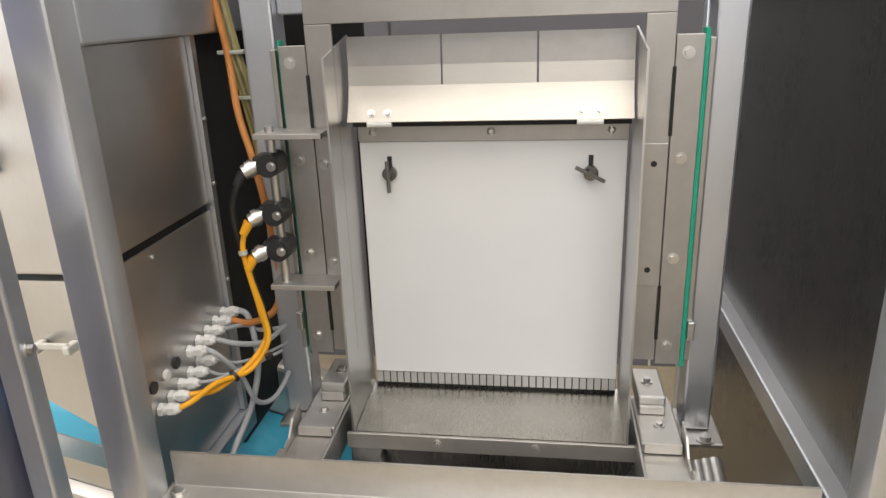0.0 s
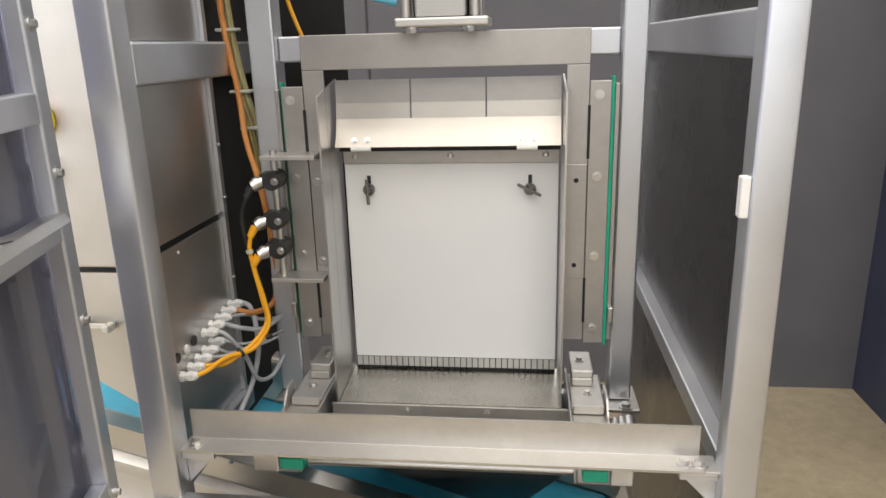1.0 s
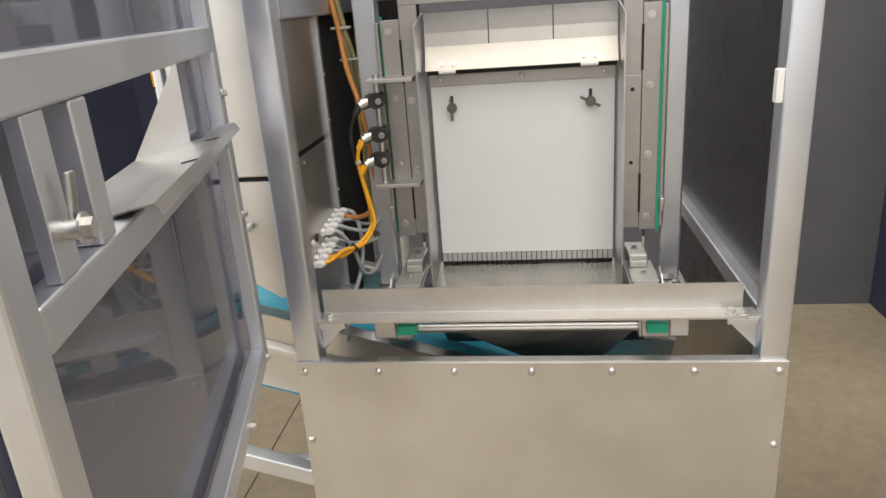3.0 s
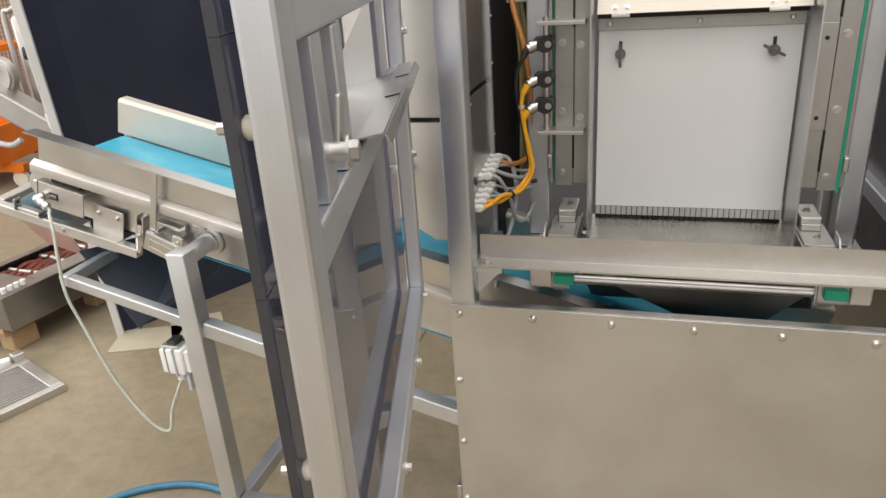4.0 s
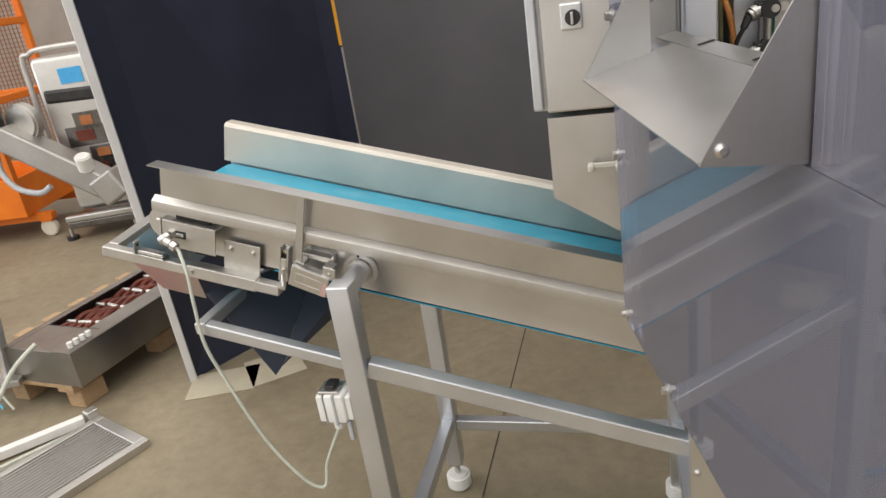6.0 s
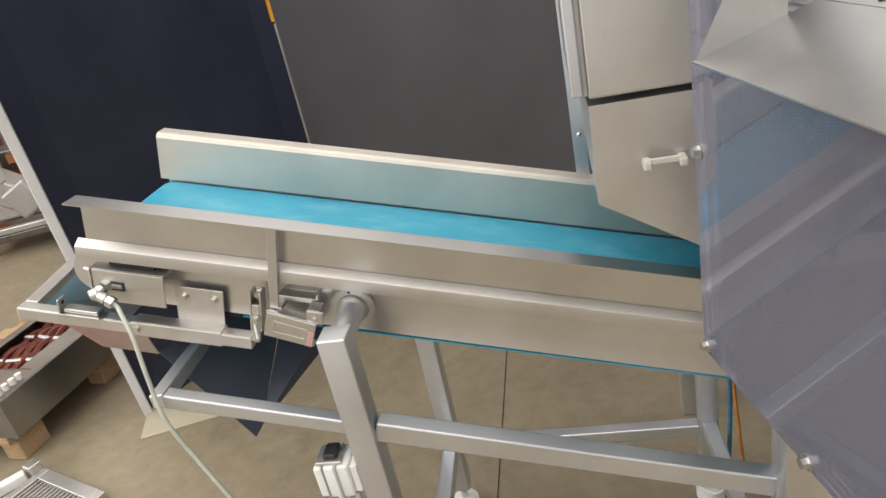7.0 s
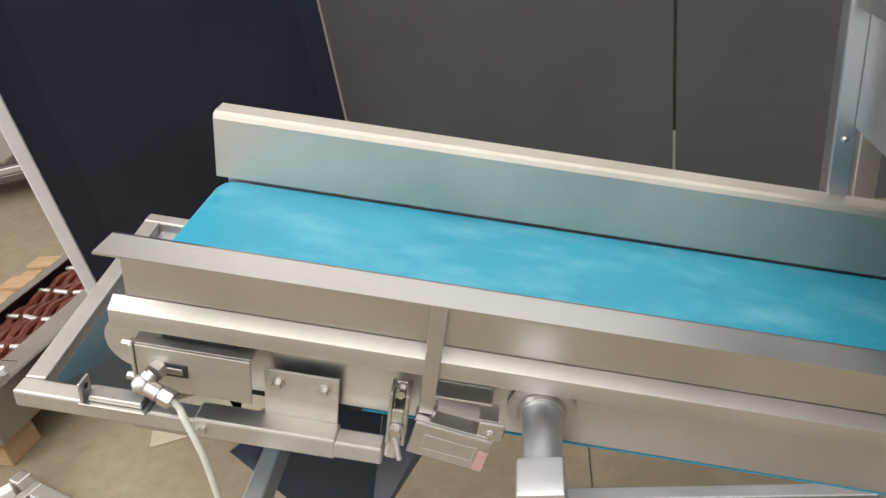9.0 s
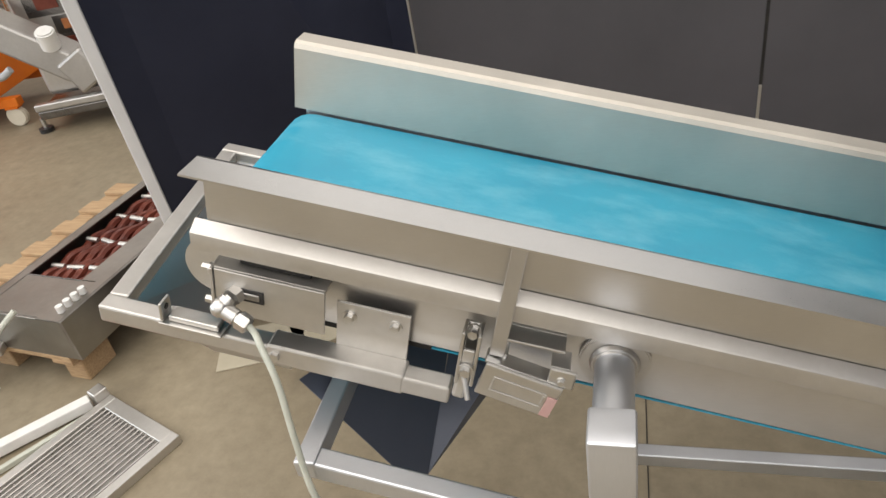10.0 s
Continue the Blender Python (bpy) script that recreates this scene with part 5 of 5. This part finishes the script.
part("base", box(-0.2, 0.2, -0.15, 0.15, 0.0, 0.01, 0.002, 1, None, km), RED, crate)
for sy in (-1, 1):
    for i in range(9):
        x = -0.19 + i * 0.0475
        part("slat", box(x - 0.012, x + 0.012, sy * 0.15 - 0.006, sy * 0.15 + 0.006, 0.0105, 0.20, 0.002, 1, None, km), RED, crate)
    part("rim", box(-0.21, 0.21, sy * 0.15 - 0.009, sy * 0.15 + 0.009, 0.2005, 0.225, 0.003, 1, None, km), RED, crate)
for sx in (-1, 1):
    for i in range(6):
        y = -0.125 + i * 0.05
        part("slat", box(sx * 0.2 - 0.006, sx * 0.2 + 0.006, y - 0.012, y + 0.012, 0.0105, 0.20, 0.002, 1, None, km), RED, crate)
    part("rim", box(sx * 0.205 - 0.009, sx * 0.205 + 0.009, -0.14, 0.14, 0.2005, 0.225, 0.003, 1, None, km), RED, crate)

# orange cage cart
ox = pose(-6.05, 4.75, 0, 0, 0, 12)
cart = thing("cage_cart", (-6.05, 4.75, 0), "orange painted steel cage cart with mesh sides", "cage cart")


def ob_(name, x0, x1, y0, y1, z0, z1, mat=ORANGE, bev=0.006):
    return part(name, box(x0, x1, y0, y1, z0, z1, bev, 2, None, ox), mat, cart)


for x in (-0.6, 0.55):
    for y in (-0.45, 0.45):
        ob_("post", x, x + 0.06, y - 0.03, y + 0.03, 0.22, 2.6)
for y in (-0.45, 0.45):
    ob_("skirt", -0.54, 0.55, y - 0.02, y + 0.02, 0.22, 0.55)
    for z in (1.15, 1.75, 2.3):
        ob_("rail", -0.54, 0.55, y - 0.025, y + 0.025, z, z + 0.06)
ob_("skirt", 0.57, 0.60, -0.42, 0.42, 0.22, 0.55)
ob_("skirt", -0.59, -0.56, -0.42, 0.42, 0.22, 0.55)
for z in (1.15, 1.75):
    ob_("rail", 0.56, 0.61, -0.42, 0.42, z, z + 0.06)
    ob_("rail", -0.6, -0.55, -0.42, 0.42, z, z + 0.06)
ob_("deck", -0.55, 0.56, -0.42, 0.42, 0.25, 0.29)
ob_("chassis", -0.7, 0.75, -0.38, -0.30, 0.15, 0.215)
ob_("chassis", -0.7, 0.75, 0.30, 0.38, 0.15, 0.215)
MESH = painted("rusty_mesh", (0.22, 0.09, 0.03), (0.34, 0.15, 0.05), 0.6, 12)
msh = bmesh.new()
for i in range(28):
    x = -0.52 + i * 0.038
    box(x, x + 0.006, 0.44, 0.446, 0.56, 2.3, 0, 1, msh)
for i in range(44):
    z = 0.58 + i * 0.039
    box(-0.54, 0.55, 0.4465, 0.4515, z, z + 0.006, 0, 1, msh)
msh.transform(ox)
part("wire_mesh", msh, MESH, cart)
for x, y in ((0.68, -0.34), (0.68, 0.34), (-0.62, -0.34)):
    w = part("castor", rod(ox @ Vector((x, y - 0.025, 0.075)), ox @ Vector((x, y + 0.025, 0.075)), 0.075, 20, None, None, 0.008), CREAM, cart, "cream castor wheel")
    part("fork", box(x - 0.05, x + 0.05, y - 0.04, y + 0.04, 0.135, 0.1495, 0.003, 1, None, ox), ORANGE, w)

# standing steel lifter with a motor
lift = thing("screw_lifter", (-4.75, 4.55, 0), "stainless lifting machine with a motor on a slanted tube", "machine")
LP = pose(-4.70, 4.72, 0, 0, 0, 20)
part("column", box(-0.26, 0.24, -0.16, 0.16, 0.22, 1.47, 0.05, 4, None, LP), BLASTED, lift)
part("base", box(-0.34, 0.34, -0.26, 0.24, 0.10, 0.16, 0.01, 2, None, LP), DARKSTEEL, lift)
part("base_beam", box(-0.34, 0.34, -0.28, -0.22, 0.165, 0.215, 0.01, 2, None, LP), STEEL, lift)
for dx in (-0.25, 0.25):
    ft = part("foot", rod((-4.72 + dx, 4.50 + dx * 0.36, 0.0), (-4.72 + dx, 4.50 + dx * 0.36, 0.03), 0.05, 16), BLACK, lift)
    part("foot_rod", rod((-4.72 + dx, 4.50 + dx * 0.36, 0.03), (-4.72 + dx, 4.50 + dx * 0.36, 0.1), 0.015, 12), SHINY, ft)
part("band", box(-0.268, 0.248, -0.172, 0.168, 1.10, 1.22, 0.03, 2, None, LP @ Matrix.Rotation(radians(2), 4, "Y")), BLACK, lift, "black band round the column")
part("sticker", box(-0.06, 0.12, -0.168, -0.1605, 1.25, 1.37, 0.001, 1, None, LP), LABEL_BLUE, lift, "blue sticker")
for i, (x, z, w, h) in enumerate(((0.04, 0.95, 0.10, 0.07), (0.0, 0.83, 0.15, 0.08), (0.10, 0.68, 0.11, 0.06), (0.06, 0.57, 0.09, 0.05))):
    op = part("opening", box(x - w, x + w, -0.166, -0.1605, z - h, z + h, 0.001, 1, None, LP), DARKSTEEL, lift, "dark opening in the column")
    part("inset", box(x - w * 0.5, x + w * 0.45, -0.172, -0.1665, z - h * 0.5, z + h * 0.6, 0.001, 1, None, LP), COPPER if i % 2 else RUSTY, op, "rusty part behind the opening")
part("rim_tube", cable([(-5.02, 4.58, 0.55), (-5.03, 4.58, 1.40), (-4.96, 4.59, 1.50), (-4.84, 4.62, 1.53), (-4.50, 4.74, 1.53)], 0.022), BLASTED, lift)
part("screw_tube", beam((-5.12, 4.25, 0.95), (-4.40, 4.35, 0.47), 0.20, 0.20, 0.02), GATESTEEL, lift)
part("tube_end", beam((-4.40, 4.34, 0.56), (-4.30, 4.36, 0.36), 0.22, 0.22, 0.02), GATESTEEL, lift)
part("tube_flange", rod((-4.47, 4.26, 0.62), (-4.44, 4.22, 0.74), 0.06, 18, None, None, 0.01), NYLON, lift)
part("round_cover", rod((-4.98, 4.40, 1.02), (-4.98, 4.30, 1.02), 0.15, 24, None, None, 0.02), BLASTED, lift)
mt = part("motor", rod((-5.20, 4.25, 0.96), (-5.17, 4.25, 1.18), 0.080, 24, None, None, 0.012), MOTOR, lift, "grey green electric motor")
for k in range(8):
    a = k * math.pi / 4
    part("motor_fin", box(-0.006, 0.006, 0.078, 0.090, 0.0, 0.20, 0.001, 1, None, pose(-5.195, 4.25, 0.97, 0, 8, math.degrees(a))), MOTOR, mt)
part("motor_cap", rod((-5.17, 4.25, 1.181), (-5.166, 4.25, 1.24), 0.086, 24, 0.070, None, 0.012), MOTOR, mt)
part("motor_box", box(-5.31, -5.25, 4.18, 4.29, 1.00, 1.12, 0.012), NYLON, mt, "white terminal box")
part("motor_side", rod((-5.13, 4.20, 1.05), (-5.06, 4.17, 1.05), 0.055, 16, None, None, 0.008), BLACK, mt)
part("motor_nose", rod((-5.20, 4.25, 0.87), (-5.20, 4.25, 0.959), 0.065, 16, 0.05), BLASTED, mt)
part("drain_hose", cable([(-5.15, 4.2, 0.95), (-5.17, 4.15, 0.72), (-5.05, 4.12, 0.56), (-4.85, 4.12, 0.50), (-4.75, 4.15, 0.54)], 0.024), GREY_CABLE, lift)

# white carton on the floor
cm = pose(-5.85, 3.55, 0, 0, 0, 48)
cart2 = thing("carton", (-5.85, 3.55, 0), "white cardboard carton standing on the floor", "carton")
part("body", sheet([cm @ Vector(v) for v in ((-0.2, -0.3, 0.0), (0.34, -0.3, 0.0), (0.12, -0.3, 0.36), (-0.2, -0.3, 0.40))], 0.35), NYLON, cart2)
